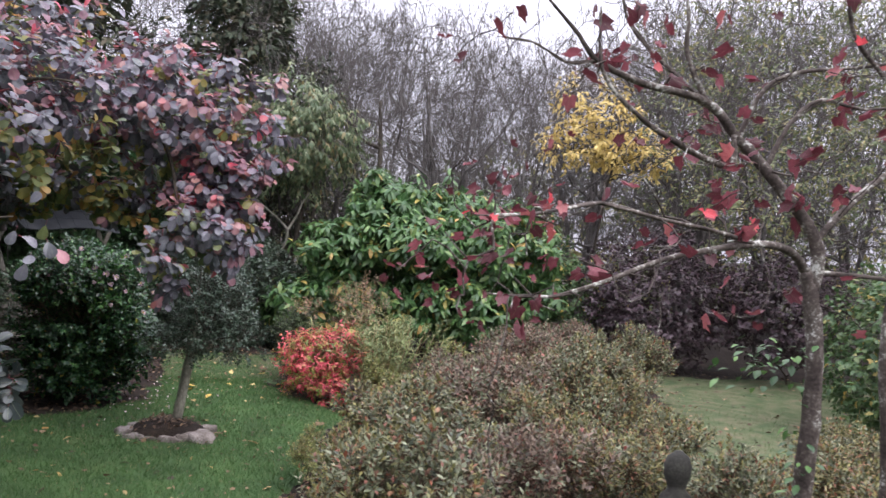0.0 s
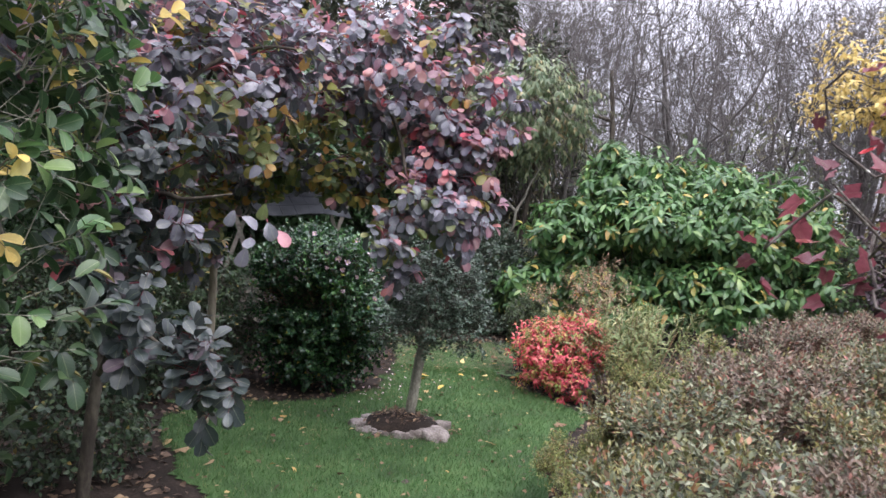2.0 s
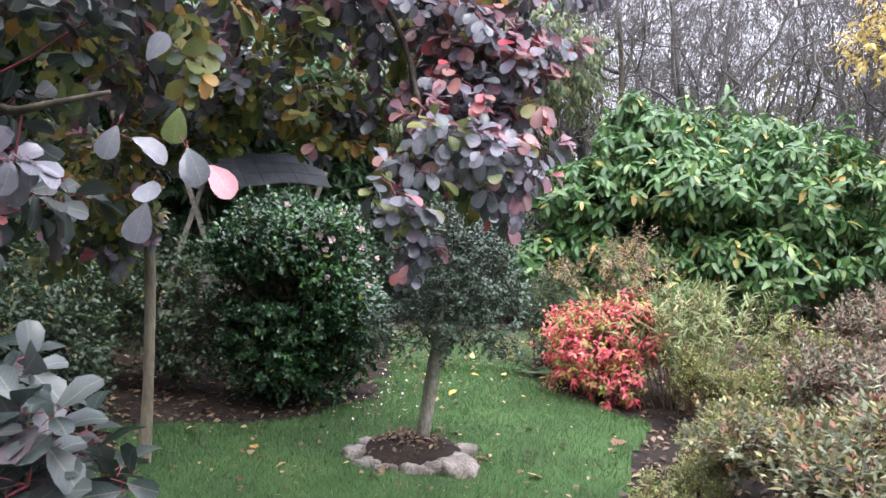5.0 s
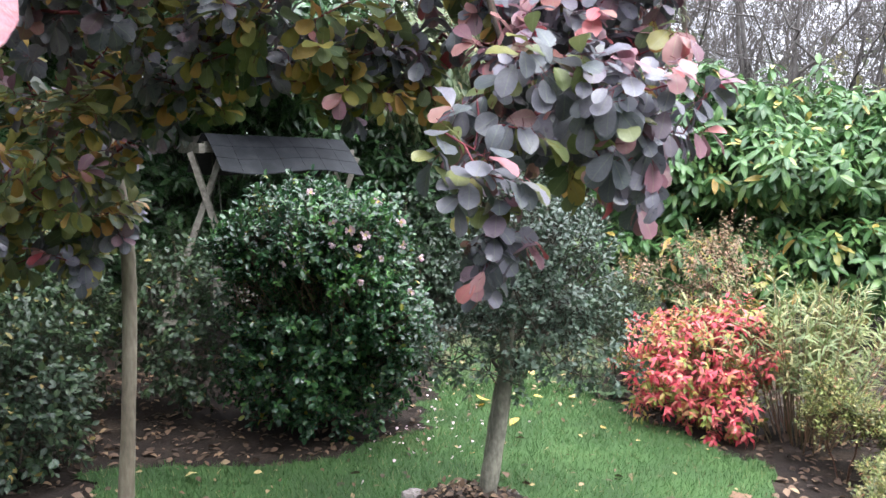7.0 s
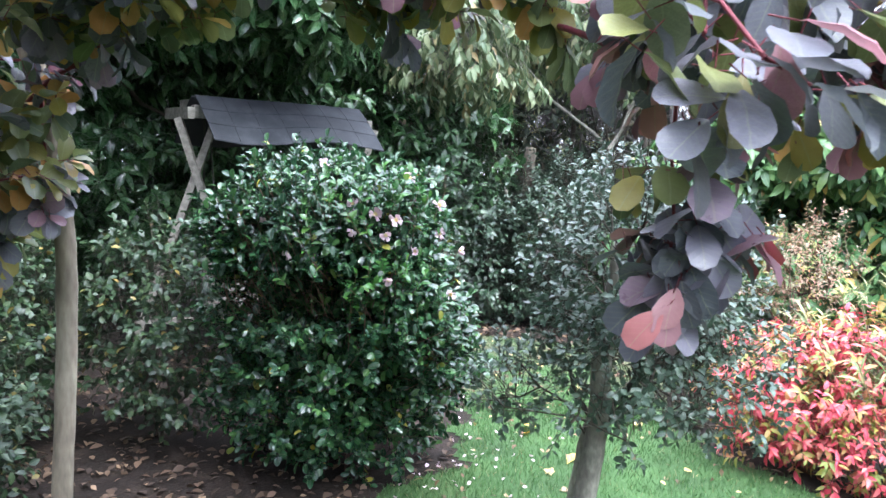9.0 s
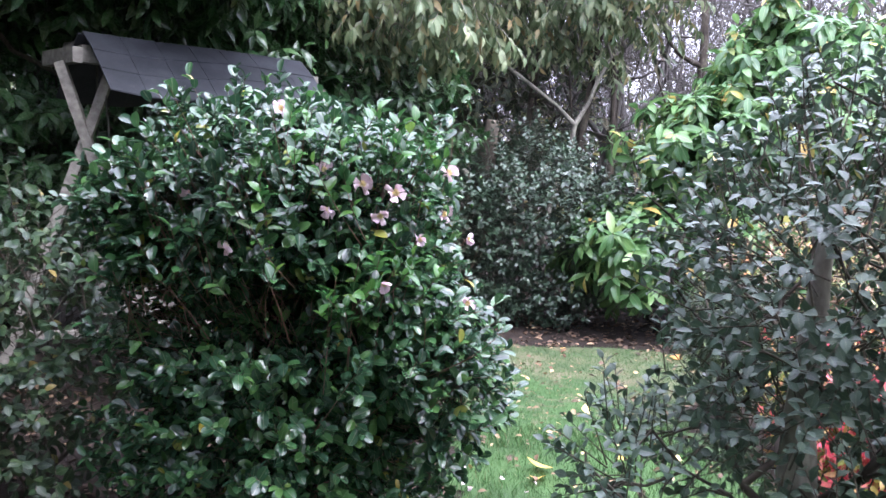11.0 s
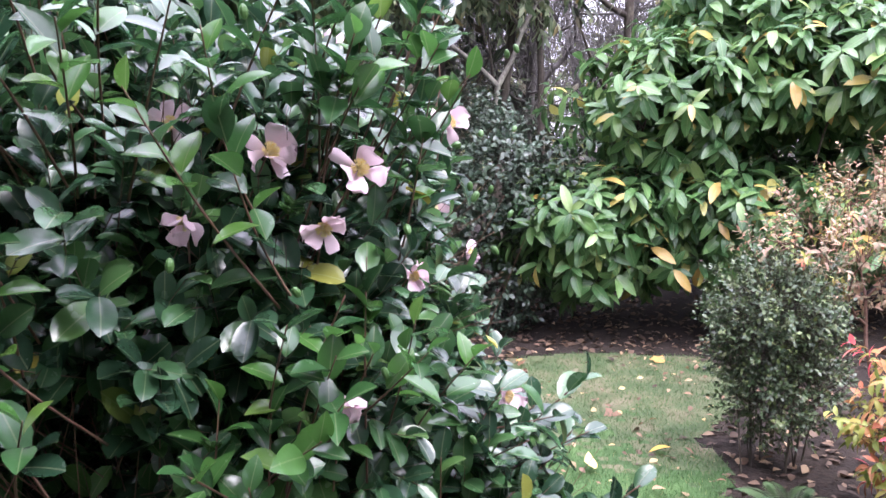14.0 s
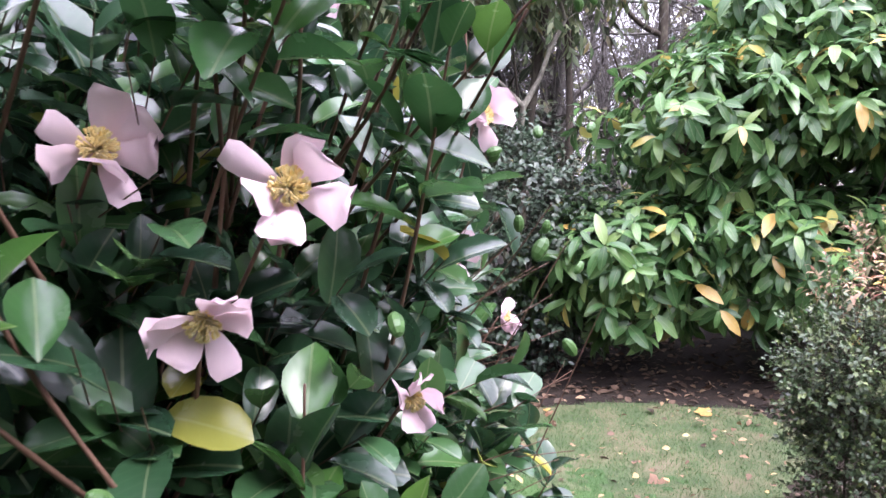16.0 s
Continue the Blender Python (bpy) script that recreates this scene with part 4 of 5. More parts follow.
def flower(p, toward, open_=1.0, size=1.0):
    q = (Vector(toward)).to_track_quat("Z", "Y").to_matrix().to_4x4()
    ob = part("flower", stamen_mesh, None, bush, "pale pink open camellia flower with yellow stamens")
    m = Matrix.Translation(p) @ q @ Matrix.Diagonal((size, size, size, 1))
    ob.matrix_basis = m
    for k in range(7):
        pet = new("petal", petal_meshes[(k + len(ob.children)) % 3])
        pet.parent = ob
        tilt = 22 + 40 * (1 - open_) + rng.normal(0, 17)
        pet.matrix_basis = pose(0, 0, 0.001, 0, 0, k * 51.4 + rng.normal(0, 13)) @ pose(0, 0.002, 0, tilt, rng.normal(0, 24), 0) @ Matrix.Diagonal((rng.uniform(0.8, 1.1), rng.uniform(0.85, 1.15), rng.uniform(0.6, 1.6), 1))
    return ob


for p, w, o, s in FLOWERS:
    flower(p, w, o, s * 0.84)
# flower stalks and buds
stalks = np.array([f[0] for f in FLOWERS])
outward = unit(stalks - np.array([CAMELLIA[0], CAMELLIA[1], 1.0]))
for i, (a, o) in enumerate(zip(stalks, outward)):
    foot = a - o * 0.16 + np.array([0, 0, -0.09])
    part("flower_stem", tube([foot, (foot + a) / 2 + rng.normal(0, 0.012, 3) + np.array([0, 0, -0.02]), a - o * 0.004], [0.0018, 0.0015, 0.0011], 6, 0.08, 90 + i), TWIG_BROWN, bush)
for k in range(44):
    a = rnd(1, -1.9, 0.2)[0]
    p = Vector((CAMELLIA[0] + 0.66 * math.cos(a) * rnd(1, 0.85, 1.05)[0], CAMELLIA[1] + 0.62 * math.sin(a), rnd(1, 0.8, 1.6)[0]))
    b = part("bud", bud_mesh, None, bush)
    b.matrix_basis = Matrix.Translation(p) @ pose(0, 0, 0, rng.normal(0, 30), rng.normal(0, 30), 0)

# nearest camellia shoots, leaf by leaf
leaf_meshes = [mesh_of("leaf", blade(w, fo, cu, be)[0] * 0.052, blade(w, fo, cu, be)[1], CAMELLIA_SINGLE, shape=blade(w, fo, cu, be)) for w, fo, cu, be in
               [([0.13, 0.22, 0.27, 0.275, 0.23, 0.14], 0.22, 0.18, 0.03), ([0.14, 0.23, 0.285, 0.285, 0.24, 0.15], 0.14, 0.3, -0.04), ([0.12, 0.21, 0.25, 0.25, 0.21, 0.12], 0.3, 0.1, 0.0)]]
shoot_n = 150
aa = rnd(shoot_n, -2.3, 0.25)
sz = 0.75 + 0.8 * rnd(shoot_n) ** 0.6
reach = 0.6 - 0.35 * np.clip(sz - 1.3, 0, 1)
sb = np.column_stack([CAMELLIA[0] + reach * np.cos(aa), CAMELLIA[1] + reach * np.sin(aa), sz])
sw = unit(np.column_stack([np.cos(aa) * 0.5, np.sin(aa) * 0.5, rnd(shoot_n, 0.5, 1.3)]) + rng.normal(0, 0.22, (shoot_n, 3)))
ok = clear(sb + sw * 0.1, 0.34) & off_flowers(sb + sw * 0.12)
sb, sw = sb[ok], sw[ok]
# low shoots that reach out over the lawn
lowest = np.column_stack([rnd(16, -3.12, -2.98), rnd(16, 7.6, 8.0), rnd(16, 0.6, 1.0)])
sb = np.concatenate([sb, lowest])
sw = np.concatenate([sw, unit(np.array([0.75, -0.15, 0.55]) + rng.normal(0, 0.25, (16, 3)))])
for i, (a, b) in enumerate(zip(sb - sw * 0.13, sb + sw * 0.15)):
    part("shoot", tube([a + rng.normal(0, 0.012, 3), (a + b) / 2 + rng.normal(0, 0.008, 3), b], [0.0017, 0.0014, 0.0008], 5, 0.08, 200 + i), TWIG_BROWN, bush)
at, w, fc, s, k = sprays(sb, sw, np.full(len(sb), 0.15), 8, (70, 30), 0.05, 1.0, 0.22)
ok = (off_flowers(at + unit(w) * 0.025) | (k >= len(sb) - 16)) & clear(at + unit(w) * 0.03, 0.3)
at, w, fc, s = at[ok], w[ok], fc[ok], s[ok]
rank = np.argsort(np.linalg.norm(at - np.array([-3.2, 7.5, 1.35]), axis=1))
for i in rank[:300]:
    y = unit(w[i])
    x = unit(np.cross(y, fc[i]))
    zc = np.cross(x, y)
    m = Matrix(((x[0], y[0], zc[0], at[i][0]), (x[1], y[1], zc[1], at[i][1]), (x[2], y[2], zc[2], at[i][2]), (0, 0, 0, 1))) @ Matrix.Diagonal((s[i], s[i], s[i], 1))
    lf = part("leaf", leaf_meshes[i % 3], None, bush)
    lf.matrix_basis = m
# remaining shoot leaves use the paint with shade in its colour
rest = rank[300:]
part("shoot_foliage", leaves(OVAL_FINE, at[rest], w[rest], fc[rest], s[rest] * 0.052), CAMELLIA_LEAF_SHADED, bush, kind="stuff", shape=OVAL_FINE)

# ---------- holly standard with its ring of stones ----------
def pruned_holly():
    x, y = -2.31, 6.96
    z = 0.1
    ob = plant("standard_holly", "clipped grey-green holly standard on a bare grey trunk", "tree", (x, y, z),
               [((-2.1, 7.08, 1.27), (0.36, 0.4, 0.36), 640), ((-2.05, 7.08, 0.98), (0.38, 0.38, 0.2), 190), ((-2.5, 6.98, 0.86), (0.16, 0.2, 0.12), 60), ((-1.8, 7.1, 0.92), (0.24, 0.28, 0.18), 60), ((-2.15, 6.8, 0.84), (0.2, 0.14, 0.08), 16)],
               OVAL, HOLLY_LEAF, 0.031, 0.1, 8, (70, 30), 0.05, 0.4, 0.5, 0.25, BARK_DARK, [[(-2.21, 6.96, 0.72), (-2.2, 6.98, 0.9), (-2.17, 7.0, 1.1)], [(-2.23, 6.96, 0.68), (-2.33, 6.97, 0.82), (-2.42, 6.98, 0.86)], [(-2.21, 6.96, 0.75), (-2.05, 7.02, 0.9), (-1.9, 7.06, 0.95)]], 190, 0.02, 0.0025, 0.1, gap=0.3)
    part("trunk", tube([(x - 0.01, y, z - 0.06), (x + 0.015, y, z + 0.1), (-2.255, 6.955, 0.45), (-2.215, 6.955, 0.75), (-2.21, 6.97, 1.02), (-2.18, 7.0, 1.38)], [0.058, 0.046, 0.04, 0.037, 0.032, 0.012], 12, 0.05, 3), BARK_GREY, ob)
    part("second_stem", tube([(-2.335, 7.0, 0.1), (-2.3, 7.005, 0.4), (-2.265, 7.0, 0.66), (-2.23, 6.98, 0.82)], [0.026, 0.022, 0.02, 0.012], 9, 0.06, 4), BARK_GREY, ob)
    return ob


pruned_holly()


def rock(name, x, y, z, sx, sy, sz, turn, seed, paint, label, group):
    bm = bmesh.new()
    bmesh.ops.create_icosphere(bm, subdivisions=3, radius=1.0)
    for v in bm.verts:
        d = noise.noise(v.co * 1.3 + Vector((seed * 7.3, 0, 0))) * 0.35 + noise.noise(v.co * 3.4 + Vector((0, seed * 3.1, 0))) * 0.14
        v.co *= 1 + d
        v.co.z = min(v.co.z, 0.55 + 0.1 * noise.noise(v.co * 2 + Vector((seed, 0, 0))))
    bmesh.ops.transform(bm, matrix=pose(x, y, z, 0, 0, turn) @ Matrix.Diagonal((sx, sy, sz, 1)), verts=bm.verts)
    ob = part(name, bm, paint)
    return tagged(ob, label, "stone", group)


RING = [(0.29, -0.1, 0.19, 0.14, 0.13, -28), (0.1, -0.25, 0.12, 0.07, 0.09, 12), (-0.07, -0.27, 0.09, 0.06, 0.07, 30), (-0.21, -0.22, 0.1, 0.07, 0.08, 24), (-0.34, -0.1, 0.09, 0.1, 0.1, 60), (-0.34, 0.1, 0.09, 0.07, 0.08, 120), (0.3, 0.16, 0.1, 0.07, 0.1, 40), (0.1, 0.24, 0.1, 0.07, 0.09, 5), (-0.15, 0.23, 0.08, 0.06, 0.07, 160), (0.2, -0.2, 0.07, 0.05, 0.12, 70)]
for i, (dx, dy, a, b, c, turn) in enumerate(RING):
    rock("edging_stone", -2.36 + dx, 6.93 + dy, 0.05, a, b, c, turn, i + 1, STONE, "rough pale grey stone edging the holly's base", "ring of stones round the holly")
gx, gy = np.meshgrid(np.linspace(-0.33, 0.33, 17), np.linspace(-0.27, 0.27, 17))
hh = np.clip(1 - (gx / 0.33) ** 2 - (gy / 0.27) ** 2, 0, 1)
mound_v = np.column_stack([(gx - 2.36).ravel(), (gy + 6.93).ravel(), (0.06 + 0.13 * np.sqrt(hh) + 0.012 * np.sin(gx * 40) * np.cos(gy * 37)).ravel()])
mound_f = [[j * 17 + i, j * 17 + i + 1, (j + 1) * 17 + i + 1, (j + 1) * 17 + i] for j in range(16) for i in range(16)]
tagged(part("soil_mound", (mound_v, mound_f), SOIL), "mound of dark soil and litter inside the stones", "soil", kind="structure")

# ---------- smoke bush ----------
def smoke_bush():
    z = float(land(-3.75, 6.25))
    ob = thing("smoke_bush", -3.86, 6.28, z, "tall smoke bush with round purple, pink and olive autumn leaves", "shrub")
    trunk = [(-3.86, 6.28, z - 0.05), (-3.835, 6.29, 0.5), (-3.845, 6.33, 1.0), (-3.85, 6.33, 1.4), (-3.93, 6.3, 1.9), (-4.1, 6.2, 2.45)]
    part("trunk", tube(trunk + [(-4.1, 6.0, 2.9)], [0.04, 0.033, 0.031, 0.032, 0.034, 0.034, 0.022], 12, 0.03, 6), BARK_SMOKE, ob)
    z2 = float(land(-3.05, 3.95))
    second = [(-3.05, 3.95, z2 - 0.05), (-3.02, 3.97, 0.5), (-2.98, 4.0, 1.0), (-2.9, 4.1, 1.6), (-2.95, 4.3, 2.2)]
    part("trunk", tube(second, [0.04, 0.034, 0.03, 0.026, 0.02], 10, 0.03, 7), BARK_DARK, ob)
    blobs = [((-2.15, 6.05, 2.8), (0.8, 0.6, 0.65), 170), ((-1.75, 6.15, 2.35), (0.42, 0.4, 0.3), 60), ((-3.2, 5.6, 2.9), (1.0, 1.0, 0.75), 230), ((-2.85, 4.6, 2.65), (0.75, 0.8, 0.6), 140), ((-1.9, 5.9, 2.0), (0.32, 0.3, 0.3), 42),
             ((-1.93, 5.5, 1.92), (0.22, 0.22, 0.22), 13), ((-1.62, 5.6, 1.85), (0.24, 0.24, 0.2), 16), ((-2.36, 3.4, 1.45), (0.24, 0.28, 0.42), 22), ((-2.6, 3.75, 1.95), (0.4, 0.4, 0.4), 40), ((-3.95, 5.95, 1.75), (0.35, 0.4, 0.4), 34), ((-2.0, 3.45, 1.15), (0.22, 0.25, 0.2), 12),
             ((-3.1, 5.7, 2.2), (0.75, 0.4, 0.25), 42), ((-2.75, 5.9, 2.15), (0.5, 0.4, 0.25), 40), ((-3.5, 5.6, 1.75), (0.22, 0.25, 0.25), 12), ((-3.2, 6.0, 1.98), (0.55, 0.3, 0.16), 40), ((-1.98, 5.25, 1.72), (0.15, 0.14, 0.14), 7), ((-1.97, 5.6, 1.5), (0.07, 0.07, 0.12), 6), ((-1.66, 5.9, 1.78), (0.16, 0.15, 0.1), 9), ((-3.85, 6.1, 1.55), (0.2, 0.2, 0.3), 22), ((-4.1, 5.9, 1.6), (0.25, 0.25, 0.3), 22), ((-3.4, 5.9, 1.98), (0.35, 0.3, 0.18), 22), ((-2.9, 6.1, 2.02), (0.42, 0.25, 0.16), 26), ((-2.5, 5.95, 2.05), (0.35, 0.3, 0.18), 20), ((-3.2, 3.5, 2.75), (0.6, 0.7, 0.4), 60)]
    tips, out = in_blobs(blobs, 0.3, 0.25, 2.0)
    extra = np.array([(-1.32, 6.3, 2.5), (-1.58, 6.1, 1.78), (-2.15, 3.75, 1.9), (-2.1, 3.7, 1.95), (-1.98, 5.62, 1.62), (-2.0, 5.7, 1.5), (-1.9, 3.47, 1.13), (-1.85, 3.62, 1.9), (-1.45, 5.7, 1.82)])
    tips, out = np.concatenate([tips, extra]), np.concatenate([out, unit(extra - [-2.9, 5.2, 1.8])])
    ok = clear(tips, 0.5)
    tips, out = tips[ok], out[ok]
    limbs = [[trunk[4], (-3.3, 5.95, 2.45), (-2.8, 5.95, 2.7), (-2.3, 6.0, 2.75), (-1.8, 6.15, 2.6), (-1.4, 6.28, 2.5)], [trunk[5], (-3.4, 5.6, 2.9), (-3.0, 5.2, 3.1), (-2.6, 4.9, 3.0)], [(-2.3, 6.0, 2.75), (-2.1, 5.85, 2.4), (-1.95, 5.65, 2.05), (-1.8, 5.55, 1.9)],
             [second[4], (-2.8, 4.5, 2.6), (-2.5, 4.8, 2.8), (-2.2, 5.3, 2.75)], [second[3], (-2.6, 3.9, 1.9), (-2.3, 3.7, 1.9), (-2.05, 3.66, 1.93)], [second[2], (-2.6, 3.7, 1.3), (-2.3, 3.45, 1.35), (-2.0, 3.4, 1.2)]]
    stems = []
    for i, line in enumerate(limbs):
        part("limb", tube(line, np.linspace(0.02, 0.004, len(line)), 7, 0.05, 80 + i), BARK_DARK, ob)
        q = np.array(line)
        stems.append([q[j] * (1 - u) + q[j + 1] * u for j in range(len(q) - 1) for u in (0, 0.25, 0.5, 0.75)])
    stems += [[np.array(p) for p in trunk[3:]], [np.array(p) for p in second[2:]]]
    part("wood", rods(*grow(stems, tips, 0.1, 0.0024, 0.007, 0.3, 0.0, 0.05), sides=5), TWIG_PINK, ob, kind="stuff")
    way = unit(out + np.array([0, 0, 0.35]) + rng.normal(0, 0.4, tips.shape))
    at, w, fc, s, k = sprays(tips - way * 0.12, way, np.full(len(tips), 0.2), 14, (100, 25), 0.3, 0.084, 0.25)
    fc = fc + np.array([0.2, -0.2, 0.3])
    rank = np.repeat(np.arange(14), len(tips))
    ok = clear(at + unit(w) * s[:, None] * 0.6, 0.42)
    at, w, fc, s, k, rank = at[ok], w[ok], fc[ok], s[ok], k[ok], rank[ok]
    # hanging sprays turn their upper faces to the open side
    hang = (tips[k][:, 1] > 5.0) & (tips[k][:, 0] > -2.35)
    fc[hang] = fc[hang] * 0.9 + np.array([0.1, -0.5, 0.4]) + rng.normal(0, 0.4, fc[hang].shape)
    w[hang] += np.array([0, 0, -0.45]) + rng.normal(0, 0.2, w[hang].shape)
    # the twig that reaches out beside the path
    m = 9
    at = np.concatenate([at, np.array([-1.95, 3.68, 1.8]) + rng.normal(0, 1, (m, 3)) * [0.05, 0.03, 0.07]])
    w = np.concatenate([w, np.array([0.2, -0.2, -0.5]) + rng.normal(0, 0.4, (m, 3))])
    fc = np.concatenate([fc, np.array([0.5, -0.8, 0.4]) + rng.normal(0, 0.25, (m, 3))])
    s, k, rank = np.concatenate([s, rnd(m, 0.07, 0.09)]), np.concatenate([k, np.zeros(m, dtype=int)]), np.concatenate([rank, np.zeros(m, dtype=int)])
    warm = rnd(len(tips))
    shade = (tips[:, 2] < 2.6) & (tips[:, 0] < -2.15) & (tips[:, 1] > 4.2)
    kind = np.where(shade & (warm < 0.68), 2, np.where(warm < 0.1, 2, 0))
    # low leaves take the slate paint with the shade worked into its colour
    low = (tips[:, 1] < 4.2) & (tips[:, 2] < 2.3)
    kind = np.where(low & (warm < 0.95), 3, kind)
    blush = rnd(len(tips)) < np.where(low | shade, 0.08, 0.6)
    tipped = (tips[:, 0] > -2.0) & (tips[:, 2] > 2.1)
    leaf_kind = np.where(blush[k] & (rank >= np.where(tipped[k], 7, 10)), 1, kind[k])
    nearest = np.argsort(np.abs(at[:, 1] - 5.35) + np.abs(at[:, 0] + 1.85) + np.abs(at[:, 2] - 1.8))[:230]
    nearest = np.concatenate([nearest, np.arange(len(at) - m, len(at))])
    rest = np.setdiff1d(np.arange(len(at)), nearest)
    part("foliage", leaves(ROUND, at[rest], w[rest], fc[rest], s[rest]), [SMOKE_PURPLE, SMOKE_PINK, SMOKE_OLIVE, SMOKE_SLATE_SHADED], ob, slots=np.repeat(leaf_kind[rest], len(ROUND[1])), kind="stuff", shape=ROUND)
    # leaf by leaf where the walk passes closest
    shapes = [mesh_of("leaf", ROUND_FINE[0] * [1, 1, c], ROUND_FINE[1], SMOKE_SINGLE, shape=ROUND_FINE) for c in (1.0, 0.6, 1.5)]
    for i in nearest:
        y = unit(w[i])
        x = unit(np.cross(y, fc[i]))
        zc = np.cross(x, y)
        lf = part("leaf", shapes[i % 3], None, ob)
        lf.matrix_basis = Matrix(((x[0], y[0], zc[0], at[i][0]), (x[1], y[1], zc[1], at[i][1]), (x[2], y[2], zc[2], at[i][2]), (0, 0, 0, 1))) @ Matrix.Diagonal((s[i], s[i], s[i], 1))
    # stalks
    part("leaf_stalk", rods(at - unit(w) * 0.03, at, 0.0012, 0.0009, 3), TWIG_PINK, ob, kind="stuff")
    return ob


smoke_bush()
# tips below 1.5 m get only the darkened green: shade painted in by height
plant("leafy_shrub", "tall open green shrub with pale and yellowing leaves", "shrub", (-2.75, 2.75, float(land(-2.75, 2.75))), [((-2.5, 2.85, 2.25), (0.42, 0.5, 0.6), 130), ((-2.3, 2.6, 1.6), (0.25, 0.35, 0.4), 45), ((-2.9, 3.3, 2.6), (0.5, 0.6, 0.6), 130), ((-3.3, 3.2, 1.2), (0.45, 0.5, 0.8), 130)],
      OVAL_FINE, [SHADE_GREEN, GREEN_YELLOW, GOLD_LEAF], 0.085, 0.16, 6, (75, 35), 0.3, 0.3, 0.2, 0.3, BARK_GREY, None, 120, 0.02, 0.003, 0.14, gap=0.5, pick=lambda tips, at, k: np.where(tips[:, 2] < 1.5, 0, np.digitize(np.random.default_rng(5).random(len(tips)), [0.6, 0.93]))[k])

# ---------- azaleas ----------
def azalea(paint, label, r, h, n, seed):
    """A mound of many uneven pads of foliage on bare upright stems."""
    dice = np.random.default_rng(int(seed))
    blobs = [((0, 0, h * 0.4), (r * 0.75, r * 0.75, h * 0.36), n // 3)]
    for k in range(11):
        a, q = k * 2.4 + dice.uniform(-0.3, 0.3), r * dice.uniform(0.25, 0.85)
        s = r * dice.uniform(0.2, 0.38)
        blobs.append(((math.cos(a) * q, math.sin(a) * q, h * dice.uniform(0.45, 1.02) * (1.05 - 0.4 * q / r)), (s, s, s * 0.6), n // 11))
    return plant("azalea", label, "shrub", (0, 0, 0), blobs, AZ_LEAF, paint, 0.046, 0.15, 11, (80, 25), 0.0, 1.2, 0.3, 0.45, TWIG_BROWN,
                 [[(0.02, 0, 0), (0.05, 0, 0.15)], [(-0.05, 0.03, 0), (-0.1, 0.05, 0.2)], [(0, -0.05, 0), (0, -0.12, 0.2)]], 110, 0.012, 0.0022, 0.09, "azaleas in the bed", seed=seed, freq=3.0, pick=two_tone(0.3))


AZ_LEAF = blade([0.22], 0.12, 0.1)
az = [azalea([AZALEA_GREY, AZALEA_OLIVE], "dense small-leaved azalea, dull grey-green", 0.52, 0.98, 640, 1),
      azalea([AZALEA_OLIVE, AZALEA_GREY], "dense small-leaved azalea, olive with yellowing tips", 0.52, 0.98, 640, 5),
      azalea([AZALEA_BRONZE, AZALEA_GREY], "dense small-leaved azalea, turned brown-bronze", 0.52, 1.0, 640, 9),
      azalea([AZALEA_YELLOW, AZALEA_OLIVE], "small-leaved azalea, bright yellow-green", 0.47, 1.0, 560, 13)]
AZALEAS = [(3, -0.5, 8.05, 0.62), (3, -0.3, 7.5, 0.72), (0, 0.05, 3.55, 1.0), (1, 0.75, 3.2, 0.88), (0, 1.75, 4.4, 0.85), (1, -0.35, 4.45, 0.95), (2, 0.5, 4.4, 0.9), (1, 1.25, 4.75, 0.95), (0, 0.15, 5.3, 0.9), (3, -0.6, 5.4, 0.68), (3, -0.86, 5.85, 0.7), (1, 0.9, 5.55, 1.05),
           (2, 0.55, 6.3, 1.1), (1, -0.15, 6.2, 1.0), (1, 1.6, 5.7, 0.95), (3, -0.5, 6.85, 0.8), (2, 0.35, 7.2, 1.05), (0, 1.1, 6.6, 1.1), (1, 1.7, 7.2, 1.0), (1, 0.95, 7.7, 1.15), (3, 0.0, 7.9, 1.05), (2, 1.0, 8.9, 1.15), (3, 0.35, 9.0, 1.2), (3, -0.5, 4.95, 0.72), (3, -0.62, 6.4, 0.7),
           (0, 1.9, 8.4, 1.0), (1, 2.3, 4.6, 0.9), (1, 2.9, 5.2, 0.95), (0, 3.2, 4.2, 0.9), (2, 2.4, 3.6, 0.85), (1, 1.7, 3.0, 0.9), (0, 2.5, 9.8, 1.0), (2, 1.6, 10.2, 1.1), (1, 3.5, 6.0, 0.9), (0, 0.3, 2.75, 0.8), (1, 1.2, 2.5, 0.8), (0, 1.15, 3.55, 0.72), (1, 1.6, 4.0, 0.6)]
used = set()
for i, (k, x, y, s) in enumerate(AZALEAS):
    m = pose(x, y, float(land(x, y)) - 0.01, 0, 0, 67 * i) @ Matrix.Diagonal((s * (1 + 0.1 * math.sin(i)), s * (1 + 0.1 * math.cos(2 * i)), s, 1))
    if k in used:
        copy_thing(az[k], m)
    else:
        az[k].matrix_basis = m
        used.add(k)

